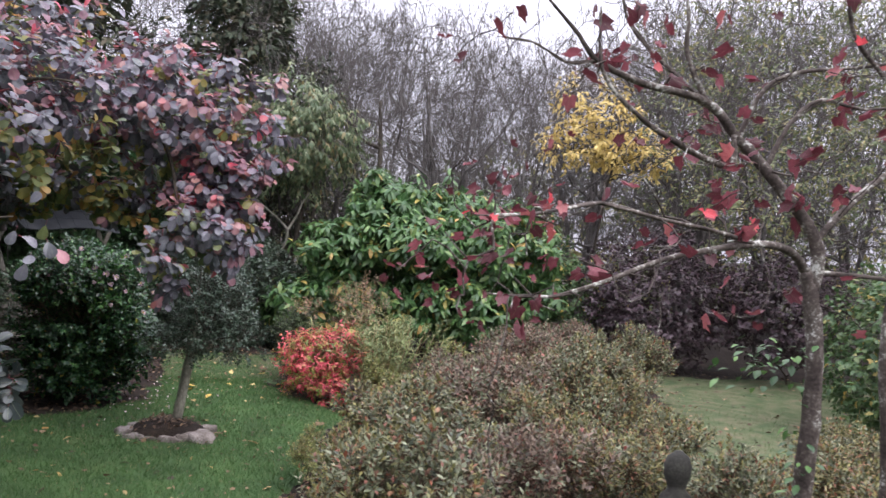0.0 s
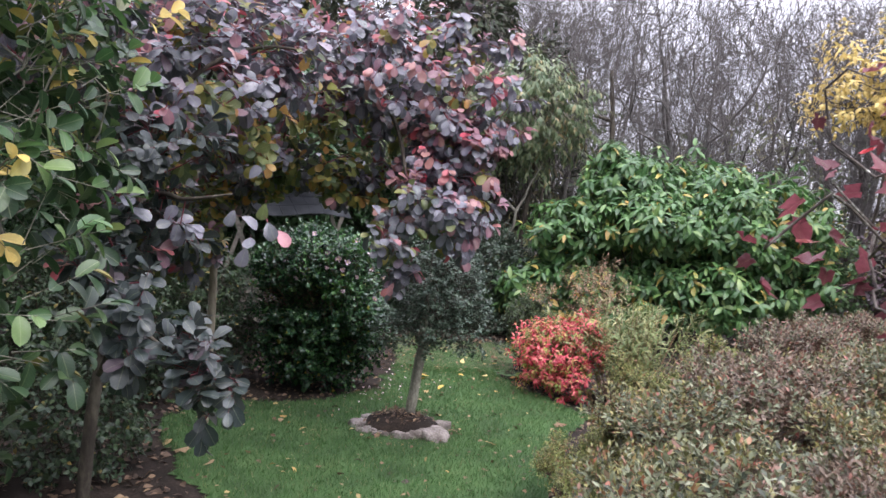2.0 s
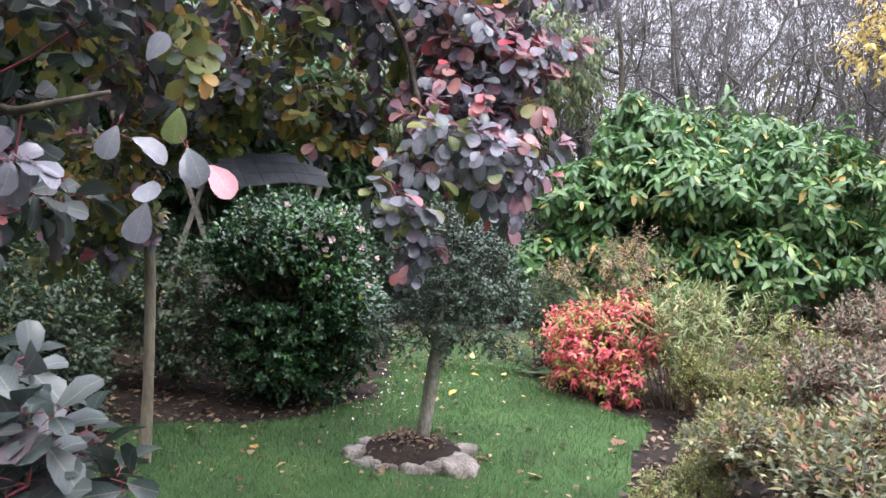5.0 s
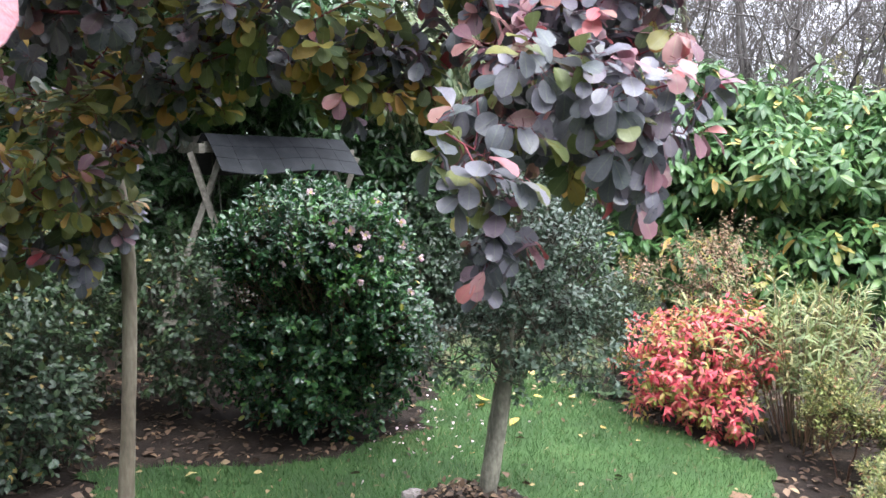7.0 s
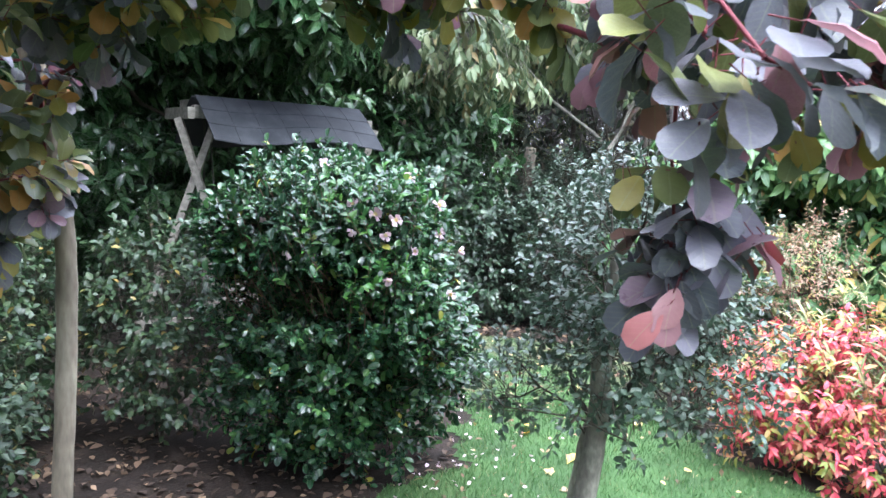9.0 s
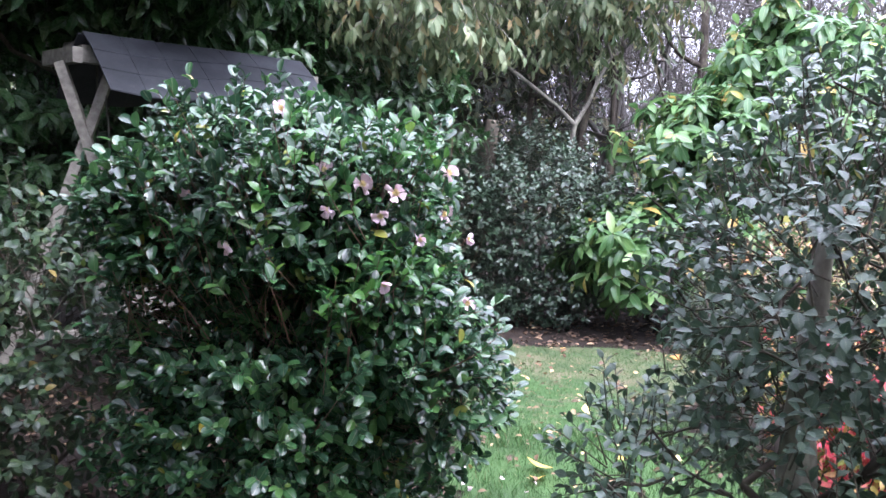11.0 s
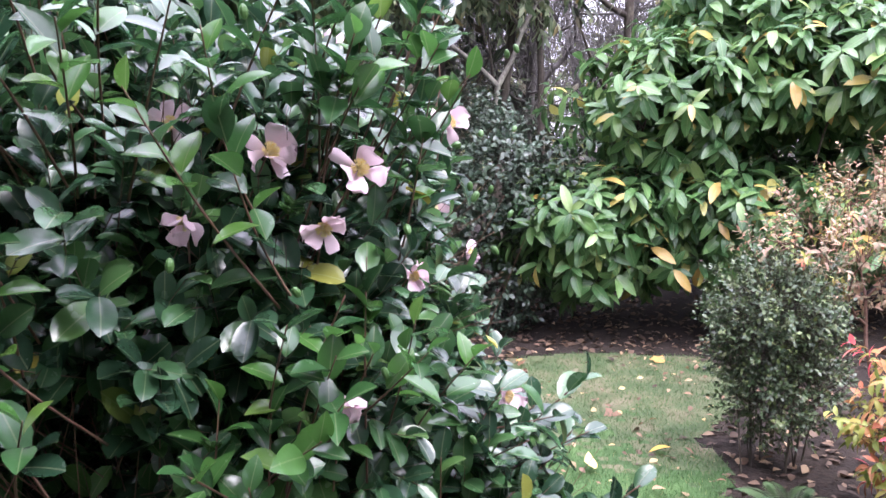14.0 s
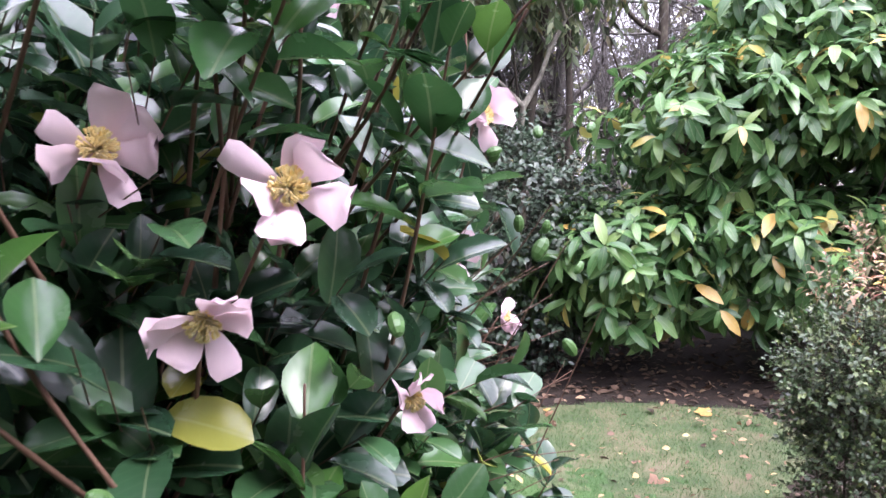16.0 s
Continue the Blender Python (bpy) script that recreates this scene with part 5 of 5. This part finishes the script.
# ---------- nandina, bamboo, box, fern ----------
plant("nandina", "low nandina with scarlet and lime-green autumn leaves", "shrub", (-1.25, 8.75, 0.06), [((-1.38, 8.72, 0.5), (0.34, 0.32, 0.36), 330), ((-1.05, 8.8, 0.62), (0.28, 0.28, 0.3), 200), ((-1.12, 8.5, 0.24), (0.17, 0.15, 0.2), 90), ((-1.5, 9.25, 0.42), (0.24, 0.26, 0.28), 190)], LANCE, [NANDINA_LIME, NANDINA_RED], 0.055, 0.1, 8, (75, 35), 0.35, 0.4,
      0.5, 0.3, TWIG_BROWN, None, 90, 0.01, 0.002, 0.1, pick=lambda tips, at, k: (np.random.default_rng(5).random(len(tips)) < np.where(tips[:, 1] > 9.05, 0.12, 0.56))[k].astype(int))
plant("nandina", "taller airy nandina turned tan and salmon", "shrub", (-1.15, 10.4, 0.06), [((-1.1, 10.5, 0.98), (0.36, 0.32, 0.36), 230), ((-1.7, 9.98, 0.95), (0.2, 0.2, 0.08), 36)], LANCE, [NANDINA_TAN, NANDINA_LIME], 0.037, 0.14, 9, (70, 30), 0.2, 0.8, 0.4, 0.35, TWIG_BROWN, None, 90, 0.01, 0.002, 0.12, pick=two_tone(0.15))
plant("box_shrub", "dark small-leaved box shrub with bare lower stems", "shrub", (-1.82, 9.9, 0.06), [((-1.8, 9.9, 0.68), (0.24, 0.24, 0.26), 820), ((-1.78, 9.9, 0.42), (0.22, 0.24, 0.22), 420)], TINY, [BOX_LEAF], 0.024, 0.1, 10, (75, 30), 0.05, 0.4, 0.4, 0.2, BARK_DARK,
      [[(-1.95 + 0.06 * i, 9.82 + 0.06 * (i % 3), 0.05), (-1.98 + 0.08 * i, 9.82 + 0.07 * (i % 3), 0.4)] for i in range(6)], 120, 0.01, 0.002, 0.08)


def bamboo(x, y, n, label):
    z = float(land(x, y))
    ob = thing("bamboo_clump", x, y, z, label, "bamboo")
    b = np.column_stack([x + rng.normal(0, 0.12, n), y + rng.normal(0, 0.12, n), np.full(n, z)])
    out = b[:, :2] - [x, y]
    top = b + np.column_stack([out * 1.6 + rng.normal(0, 0.05, (n, 2)), rnd(n, 0.7, 1.05)])
    part("cane", rods(b, top, 0.004, 0.002, 5), NANDINA_TAN, ob, kind="stuff")
    k = n * 5
    u = rnd(k, 0.3, 1.0)
    pick = rng.integers(0, n, k)
    p = b[pick] + (top[pick] - b[pick]) * u[:, None]
    at, w, fc, s, kk = sprays(p, top[pick] - b[pick] + rng.normal(0, 0.25, (k, 3)), np.full(k, 0.1), 6, (50, 20), 0.1, 0.1)
    part("foliage", leaves(NARROW, at, w, fc, s), BAMBOO_LEAF, ob, kind="stuff")
    return ob


bamboo(-0.62, 8.75, 110, "dense clump of dwarf bamboo with straw-green leaves")


def fern(x, y, size, label, turn=0.0):
    z = float(land(x, y))
    ob = thing("fern", x, y, z, label, "fern", "ferns")
    for k in range(8):
        a = k * 0.785 + turn
        t = np.linspace(0.12, 1, 22)
        spine = np.column_stack([x + np.cos(a) * t * size, y + np.sin(a) * t * size, z + size * (0.9 * t - 0.75 * t * t)])
        side = np.array([-math.sin(a), math.cos(a), 0.05])
        at = np.concatenate([spine, spine])
        w = np.concatenate([np.tile(side, (22, 1)), np.tile(-side, (22, 1))]) + np.array([math.cos(a), math.sin(a), -0.2]) * 0.4
        s = np.tile(size * 0.24 * np.sin(math.pi * (0.12 + 0.86 * t)), 2)
        part("frond", join_geo(leaves(LANCE_LOW, at, w, np.tile([0, 0, 1.0], (44, 1)), s), rods(spine[:-1], spine[1:], 0.002, 0.0015, 3)), FERN, ob)
    return ob


fern(-1.92, 9.42, 0.21, "small green fern at the lawn's edge")

# ---------- red-leaved tree ----------
def red_tree():
    x, y = 1.86, 3.8
    z = float(land(x, y))
    ob = thing("red_leaved_tree", x, y, z, "small spreading tree with lichened limbs and few crimson leaves", "tree")
    limbs = [([(x, y, z - 0.05), (1.86, 3.8, 0.8), (1.88, 3.8, 1.35), (1.85, 3.8, 1.72), (1.8, 3.8, 1.93)], [0.075, 0.06, 0.055, 0.05, 0.04]),
             ([(1.8, 3.8, 1.93), (1.68, 3.72, 2.02), (1.43, 3.5, 2.04), (0.96, 3.15, 1.96), (0.59, 2.85, 1.84), (0.39, 2.65, 1.79), (0.14, 2.4, 1.8)], [0.04, 0.034, 0.026, 0.019, 0.013, 0.009, 0.004]),
             ([(1.84, 3.8, 1.8), (1.83, 3.8, 2.1), (1.52, 3.82, 2.47), (1.43, 3.83, 2.56), (1.25, 3.8, 2.73), (0.9, 3.7, 2.78), (0.67, 3.65, 2.86), (0.55, 3.6, 2.98), (0.35, 3.55, 3.16)], [0.045, 0.052, 0.044, 0.04, 0.034, 0.028, 0.022, 0.016, 0.007]),
             ([(1.4, 3.81, 2.58), (1.38, 3.78, 2.42), (1.12, 3.7, 2.49), (0.86, 3.62, 2.62), (0.69, 3.6, 2.8), (0.66, 3.6, 3.1)], [0.02, 0.024, 0.024, 0.019, 0.014, 0.007]),
             ([(1.57, 3.82, 2.42), (1.69, 3.85, 2.66), (1.86, 3.9, 2.8), (2.12, 3.95, 2.78), (2.5, 4.0, 2.85)], [0.022, 0.02, 0.017, 0.013, 0.006]),
             ([(1.43, 3.83, 2.56), (1.54, 3.85, 2.81), (1.73, 3.9, 2.93), (2.12, 3.95, 3.0), (2.5, 4.0, 3.1)], [0.024, 0.02, 0.016, 0.012, 0.006]),
             ([(1.83, 3.8, 2.08), (2.02, 3.85, 2.28), (2.16, 3.9, 2.4), (2.5, 4.0, 2.65), (2.9, 4.05, 3.0)], [0.03, 0.028, 0.026, 0.02, 0.01]),
             ([(1.25, 3.8, 2.73), (1.14, 3.8, 2.95), (1.13, 3.82, 3.2), (1.05, 3.85, 3.6)], [0.024, 0.02, 0.016, 0.006]),
             ([(2.5, 4.0, 2.65), (2.2, 3.95, 2.95), (2.0, 3.9, 3.15), (1.93, 3.85, 3.4)], [0.024, 0.02, 0.018, 0.008]),
             ([(0.67, 3.65, 2.86), (0.52, 3.6, 2.83), (0.35, 3.55, 2.9), (0.18, 3.5, 2.9)], [0.012, 0.01, 0.007, 0.003]),
             ([(1.25, 3.8, 2.73), (1.0, 3.85, 2.95), (0.85, 3.9, 3.15), (0.8, 3.9, 3.4)], [0.02, 0.016, 0.012, 0.005]),
             ([(1.86, 3.8, 1.93), (2.2, 3.85, 1.92), (2.7, 3.9, 1.88), (3.1, 3.9, 1.95)], [0.022, 0.018, 0.013, 0.005]),
             ([(1.43, 3.5, 2.04), (1.1, 3.2, 2.08), (0.84, 3.0, 2.1), (0.58, 2.9, 2.14), (0.28, 2.5, 2.06), (0.09, 2.35, 2.04)], [0.018, 0.014, 0.011, 0.009, 0.006, 0.003])]
    stems = []
    for i, (p, r) in enumerate(limbs):
        part("trunk" if i == 0 else "limb", tube(p, [(0.8 if i == 0 else 0.62) * q for q in r], 10, 0.09, 30 + i), BARK_RED, ob)
        if i:
            q = np.array(p)
            stems.append([q[j] * (1 - u) + q[j + 1] * u for j in range(len(q) - 1) for u in (0, 0.33, 0.66)])
    base = np.concatenate([np.array(s) for s in stems])
    pick = rng.integers(0, len(base), 260)
    tips = base[pick] + rng.normal(0, 1, (260, 3)) * [0.22, 0.2, 0.18] + [0, 0, 0.05]
    near = np.array([(0.17, 2.4, 2.01), (0.28, 2.4, 2.1), (0.09, 2.35, 2.0), (0.41, 2.6, 1.98), (-0.05, 2.22, 1.83), (0.04, 2.3, 1.8), (0.21, 2.5, 1.98), (0.28, 2.5, 1.78)])
    tips = np.concatenate([tips, np.repeat(near, 4, axis=0) + rng.normal(0, 0.06, (32, 3))])
    part("twig_growth", rods(*grow(stems, tips, 0.07, 0.0022, 0.01, 0.45, 0.1), sides=5), BARK_RED, ob, kind="stuff")
    n = 235
    src = tips[rng.integers(0, len(tips), n)] + rng.normal(0, 0.03, (n, 3))
    low = near
    src = np.concatenate([src[::2] if len(src) > 300 else src, low[rng.integers(0, 8, 58)] + rng.normal(0, 0.07, (58, 3))])
    k = len(src)
    w = rng.normal(0, 0.5, (k, 3)) + np.array([0, 0, -0.7])
    shapes = [mesh_of("leaf", LOBES[0] * [1, 1, c], LOBES[1], RED_SINGLE, shape=LOBES) for c in (2.4, 3.6, -2.8)]
    for i in range(k):
        yv = unit(w[i])
        xv = unit(np.cross(yv, rng.normal(size=3)))
        zv = np.cross(xv, yv)
        s = rng.uniform(0.017, 0.032) if src[i][1] < 2.8 else rng.uniform(0.032, 0.058)
        lf = part("leaf", shapes[i % 3], None, ob)
        lf.matrix_basis = Matrix(((xv[0], yv[0], zv[0], src[i][0]), (xv[1], yv[1], zv[1], src[i][1]), (xv[2], yv[2], zv[2], src[i][2]), (0, 0, 0, 1))) @ Matrix.Diagonal((s, s, s, 1))
    n = 220
    a, h = rnd(n, 0, 6.28), z + rnd(n) ** 1.3 * 1.1
    ip = np.column_stack([x + np.cos(a) * 0.065 - 0.03 * (h > 1), y + np.sin(a) * 0.065, h])
    ip[:70] += np.array([-0.3, 0.05, 0.0]) * rnd(70)[:, None] + np.array([0, 0, 1.45]) - np.column_stack([np.zeros(70), np.zeros(70), ip[:70, 2]]) + rng.normal(0, 0.07, (70, 3))
    part("ivy", leaves(OVAL, ip, np.column_stack([np.cos(a), np.sin(a), rng.normal(-0.2, 0.4, n)]), np.column_stack([np.cos(a), np.sin(a), np.ones(n)]), rnd(n, 0.035, 0.07)), IVY, ob, "ivy leaves on the trunk", kind="stuff")
    return ob


RED_SINGLE = leaf_paint("crimson_leaf_near", [(0.0, (0.075, 0.018, 0.026)), (0.5, (0.14, 0.03, 0.042)), (0.85, (0.24, 0.065, 0.085)), (0.96, (0.36, 0.11, 0.11)), (1.0, (0.62, 0.06, 0.08))], 0.5, 0.4, single=True)
red_tree()
ob = thing("ivy_clad_trunk", 2.3, 3.95, float(land(2.3, 3.95)), "slender pale lichened trunk with ivy beside the red tree", "tree")
part("trunk", tube([(2.36, 3.95, 0.0), (2.36, 3.94, 0.9), (2.3, 3.93, 1.7), (2.5, 4.0, 2.6), (2.5, 4.0, 3.4)], [0.035, 0.032, 0.03, 0.024, 0.01], 10, 0.07, 50), BARK_RED, ob)

# ---------- stone figure ----------
prof = [(0.0, 0.115), (0.05, 0.135), (0.14, 0.14), (0.24, 0.125), (0.33, 0.10), (0.40, 0.085), (0.44, 0.05), (0.47, 0.055), (0.52, 0.075), (0.58, 0.078), (0.63, 0.062), (0.665, 0.02)]
sv, sf = [], []
for i, (h, r) in enumerate(prof):
    for k in range(16):
        a = k * math.pi / 8
        sv.append((1.32 + r * 0.95 * math.cos(a), 4.05 + r * 0.75 * math.sin(a), 0.34 + 0.9 * h))
for i in range(len(prof) - 1):
    for k in range(16):
        sf.append([i * 16 + k, i * 16 + (k + 1) % 16, (i + 1) * 16 + (k + 1) % 16, (i + 1) * 16 + k])
sf += [list(range(16))[::-1], [(len(prof) - 1) * 16 + k for k in range(16)]]
tagged(part("statue", (sv, sf), STATUE_STONE), "small dark weathered stone figure among the azaleas", "statue")
bm = bmesh.new()
bmesh.ops.create_cube(bm, size=1.0, matrix=Matrix.Translation((1.32, 4.05, 0.195)) @ Matrix.Diagonal((0.34, 0.3, 0.31, 1)))
bmesh.ops.bevel(bm, geom=bm.edges, offset=0.015, segments=2)
tagged(part("stone_plinth", bm, STATUE_STONE), "rough dark stone plinth under the figure", "plinth")


# ---------- garden swing seat ----------
def beam(name, a, b, w, d, paint, parent, label=""):
    a, b = Vector(a), Vector(b)
    bm = bmesh.new()
    bmesh.ops.create_cube(bm, size=1.0, matrix=Matrix.Diagonal((w, d, (b - a).length, 1)))
    bmesh.ops.bevel(bm, geom=bm.edges, offset=0.006, segments=1)
    bmesh.ops.transform(bm, matrix=Matrix.Translation((a + b) / 2) @ (b - a).to_track_quat("Z", "Y").to_matrix().to_4x4(), verts=bm.verts)
    return part(name, bm, paint, parent, label, smooth=False)


def swing_seat():
    A, B = Vector((-5.3, 9.1, 0)), Vector((-4.5, 10.15, 0))
    along = (B - A).normalized()
    out = Vector((along.y, -along.x, 0))
    splay = Vector((0.9, 0.4, 0)).normalized()
    z = float(land(-4.8, 9.5))
    ob = thing("swing_seat", -4.8, 9.5, z, "weathered timber garden swing seat with a grey felt roof", "swing seat")
    for P, sgn in ((A, -1), (B, 1)):
        top = P + Vector((0, 0, 1.95))
        beam("leg", P + splay * 0.5 + Vector((0, 0, z)), top - splay * 0.1, 0.07, 0.05, TIMBER, ob)
        beam("leg", P - splay * 0.5 + Vector((0, 0, z)), top + splay * 0.1 + along * 0.06, 0.07, 0.05, TIMBER, ob)
        beam("cross_rail", P + splay * 0.4 + Vector((0, 0, 0.5)), P - splay * 0.4 + Vector((0, 0, 0.5)), 0.06, 0.04, TIMBER, ob)
        beam("roof_bearer", top + out * 0.12 + along * 0.05 * sgn + Vector((0, 0, 0.03)), top - out * 0.42 + along * 0.05 * sgn + Vector((0, 0, 0.05)), 0.05, 0.08, TIMBER, ob)
        beam("roof_bearer", top + out * 0.02 - along * 0.1 * sgn + Vector((0, 0, 0.11)), top - out * 0.55 - along * 0.1 * sgn + Vector((0, 0, 0.13)), 0.05, 0.08, TIMBER, ob)
    beam("ridge_beam", A + Vector((0, 0, 2.0)), B + Vector((0, 0, 2.0)), 0.07, 0.09, TIMBER, ob)
    # sagging felt roof in overlapping tabs
    for side in (1, -1):
        for r in range(3):
            for c in range(7):
                u0, u1 = c / 7, (c + 0.985) / 7
                v0, v1 = 0.04 + r * 0.125, 0.04 + (r + 1) * 0.125 + 0.025
                q = []
                for u, v in ((u0, v0), (u1, v0), (u1, v1), (u0, v1)):
                    sag = 0.03 * math.sin(u * math.pi * 2.3)
                    q.append(A + (B - A) * u + out * side * v + Vector((0, 0, 2.13 - 0.6 * v - 0.35 * v * v - sag * v * 2 + 0.004 * (2 - r))))
                vs = [tuple(p) for p in q] + [tuple(p - Vector((0, 0, 0.008))) for p in q]
                part("felt_tab", (vs, [[0, 1, 2, 3], [7, 6, 5, 4], [0, 4, 5, 1], [1, 5, 6, 2], [2, 6, 7, 3], [3, 7, 4, 0]]), FELT, ob, smooth=False)
    for k in range(5):
        o = -0.2 + 0.1 * k
        beam("seat_slat", A + along * 0.15 + out * o + Vector((0, 0, 0.48)), B - along * 0.15 + out * o + Vector((0, 0, 0.48)), 0.08, 0.02, TIMBER, ob)
    for k in range(4):
        beam("back_slat", A + along * 0.15 - out * 0.28 + Vector((0, 0, 0.58 + 0.11 * k)), B - along * 0.15 - out * 0.28 + Vector((0, 0, 0.58 + 0.11 * k)), 0.02, 0.08, TIMBER, ob)
    for P, sgn in ((A, 1), (B, -1)):
        for o in (-0.25, 0.2):
            part("chain", rods(np.array([P + along * 0.15 * sgn + out * o + Vector((0, 0, 0.48))]), np.array([P + along * 0.1 * sgn + out * o * 0.2 + Vector((0, 0, 1.98))]), 0.006, 0.006, 6), STATUE_STONE, ob)
    return ob


swing_seat()

# trunk and stump under the trees
ob = thing("tree_trunk", -3.62, 12.8, 0.06, "broken bare trunk standing among dark shrubs", "tree")
part("trunk", tube([(-3.74, 12.8, 0.0), (-3.7, 12.8, 0.6), (-3.66, 12.8, 1.2), (-3.6, 12.8, 1.6), (-3.56, 12.8, 1.95)], [0.12, 0.1, 0.09, 0.085, 0.06], 10, 0.08, 60), BARK_DARK, ob)
part("limb", tube([(-3.66, 12.8, 1.2), (-3.78, 12.8, 1.4), (-3.88, 12.8, 1.5)], [0.05, 0.045, 0.03], 8, 0.08, 61), BARK_GREY, ob)

for x, y, lean, r, h in [(-2.75, 14.3, 0.15, 0.06, 4.2), (-2.2, 14.0, -0.45, 0.045, 3.8), (-1.5, 15.2, 0.1, 0.08, 4.6), (-3.35, 14.6, 0.1, 0.05, 4.0)]:
    ob = thing("slender_tree", x, y, float(land(x, y)), "slender dark-barked tree trunk standing behind the shrubs", "tree", "slender trunks behind the shrubs")
    line = [(x + lean * u + 0.09 * math.sin(5 * u + x), y, 0.03 + h * u) for u in np.linspace(0, 1, 6)]
    part("trunk", tube(line, np.linspace(r, r * 0.4, 6), 9, 0.07, int(100 * r)), BARK_DARK, ob)
    for k in (2, 3, 4):
        q = np.array(line[k])
        d = rng.normal(0, 0.35, 2)
        part("limb", tube([q, q + [d[0], d[1] * 0.5, 0.25], q + [2 * d[0], d[1], 0.4 + 0.2 * k]], [r * 0.45, r * 0.3, 0.006], 7, 0.07, 7 * k), BARK_DARK, ob)

# ---------- fallen leaves ----------
BIG_FALL = leaf_paint("large_yellow_fallen_leaf", [(0.0, (0.55, 0.30, 0.04)), (0.5, (0.66, 0.45, 0.10)), (1.0, (0.60, 0.52, 0.32))], 0.5, 0.25, single=True)
fall_meshes = [mesh_of("fallen_leaf", s[0] * [1, 1, c], s[1], FALLEN) for s, c in ((OVAL, 1.2), (ROUND, -0.8), (LANCE, 1.0), (LOBES, 0.8))]
fp = scatter_on_lawn(280, LAWN_MAIN)
for i, p in enumerate(fp):
    lf = new("fallen_leaf", fall_meshes[i % 4])
    s = rng.uniform(0.03, 0.085)
    lf.parent = lawn
    lf.matrix_basis = Matrix.Translation(Vector(p) + Vector((0, 0, 0.022))) @ pose(0, 0, 0, rng.normal(0, 14), rng.normal(0, 14), rng.uniform(0, 360)) @ Matrix.Diagonal((s, s, s, 1))
sp = np.concatenate([scatter_on_lawn(1500, LAWN_MAIN), scatter_on_lawn(160, [(-4.0, 8.8), (-1.0, 12.3)])])
sp[:, 2] += 0.03
tagged(part("small_fallen_leaves", leaves(OVAL, sp, rng.normal(size=sp.shape) * [1, 1, 0.25], np.array([0, 0, 1.0]) + rng.normal(0, 0.4, sp.shape), rnd(len(sp), 0.018, 0.05)), STREWN), "small brown and tan leaves strewn over the grass", "leaf litter", kind="stuff")
BIG = [(-2.8, 8.77, 0.075), (-2.73, 8.92, 0.08), (-2.44, 8.52, 0.06), (-3.99, 6.97, 0.07), (-2.44, 9.07, 0.05), (-2.57, 9.74, 0.06), (-2.19, 10.01, 0.06), (-2.14, 9.21, 0.06)]
big_mesh = [mesh_of("fallen_leaf", OVAL[0] * [1, 1, c], OVAL[1], BIG_FALL, shape=OVAL) for c in (1.0, -0.8)]
for i, (x, y, s) in enumerate(BIG):
    lf = new("fallen_leaf", big_mesh[i % 2])
    lf.parent = lawn
    lf.matrix_basis = Matrix.Translation((x, y, float(land(x, y)) + 0.04)) @ pose(0, 0, 0, rng.normal(0, 12), rng.normal(0, 12), 75 * i) @ Matrix.Diagonal((1.7 * s, 1.7 * s, 1.7 * s, 1))
drop_mesh = mesh_of("fallen_petal", petal_v * 0.024, petal_f, PETAL)
for i in range(60):
    x, y = -2.98 + rng.normal(0, 0.22), 8.2 + rng.normal(0, 0.6)
    pt = new("fallen_petal", drop_mesh)
    pt.parent = lawn
    pt.matrix_basis = Matrix.Translation((x, y, float(land(x, y)) + 0.03)) @ pose(0, 0, 0, rng.normal(0, 25), rng.normal(0, 25), rng.uniform(0, 360))
# litter on the soil round the holly
n = 260
mp = np.column_stack([-2.36 + rng.normal(0, 0.13, n), 6.93 + rng.normal(0, 0.1, n), np.full(n, 0.19)])
mp[:, 2] = 0.075 + 0.13 * np.sqrt(np.clip(1 - ((mp[:, 0] + 2.36) / 0.33) ** 2 - ((mp[:, 1] - 6.93) / 0.27) ** 2, 0, 1))
tagged(part("mound_litter", leaves(OVAL, mp, rng.normal(size=mp.shape) * [1, 1, 0.3], np.array([0, 0, 1.0]) + rng.normal(0, 0.4, mp.shape), rnd(n, 0.02, 0.05)), LITTER), "brown leaf litter on the soil round the holly", "leaf litter", kind="stuff")
n = 20000
lp = np.column_stack([rnd(n, -6.0, 1.5), rnd(n, 1.5, 13.5), np.zeros(n)])
lp[:2500, 0], lp[:2500, 1] = rnd(2500, 1.5, 7.5), rnd(2500, 5.5, 13)
keep = np.array([not on_lawn(a, b) or r < (0.3 if a > 1.5 else 0.05) for (a, b, c), r in zip(lp, rnd(n))])
lp = lp[keep]
lp[:, 2] = land(lp[:, 0], lp[:, 1]) + 0.015
w = rng.normal(size=lp.shape) * [1, 1, 0.2]
tagged(part("leaf_litter", leaves(OVAL, lp, w, np.array([0, 0, 1.0]) + rng.normal(0, 0.3, lp.shape), rnd(len(lp), 0.03, 0.075)), LITTER), "brown leaf litter lying on the garden beds", "leaf litter", kind="stuff")
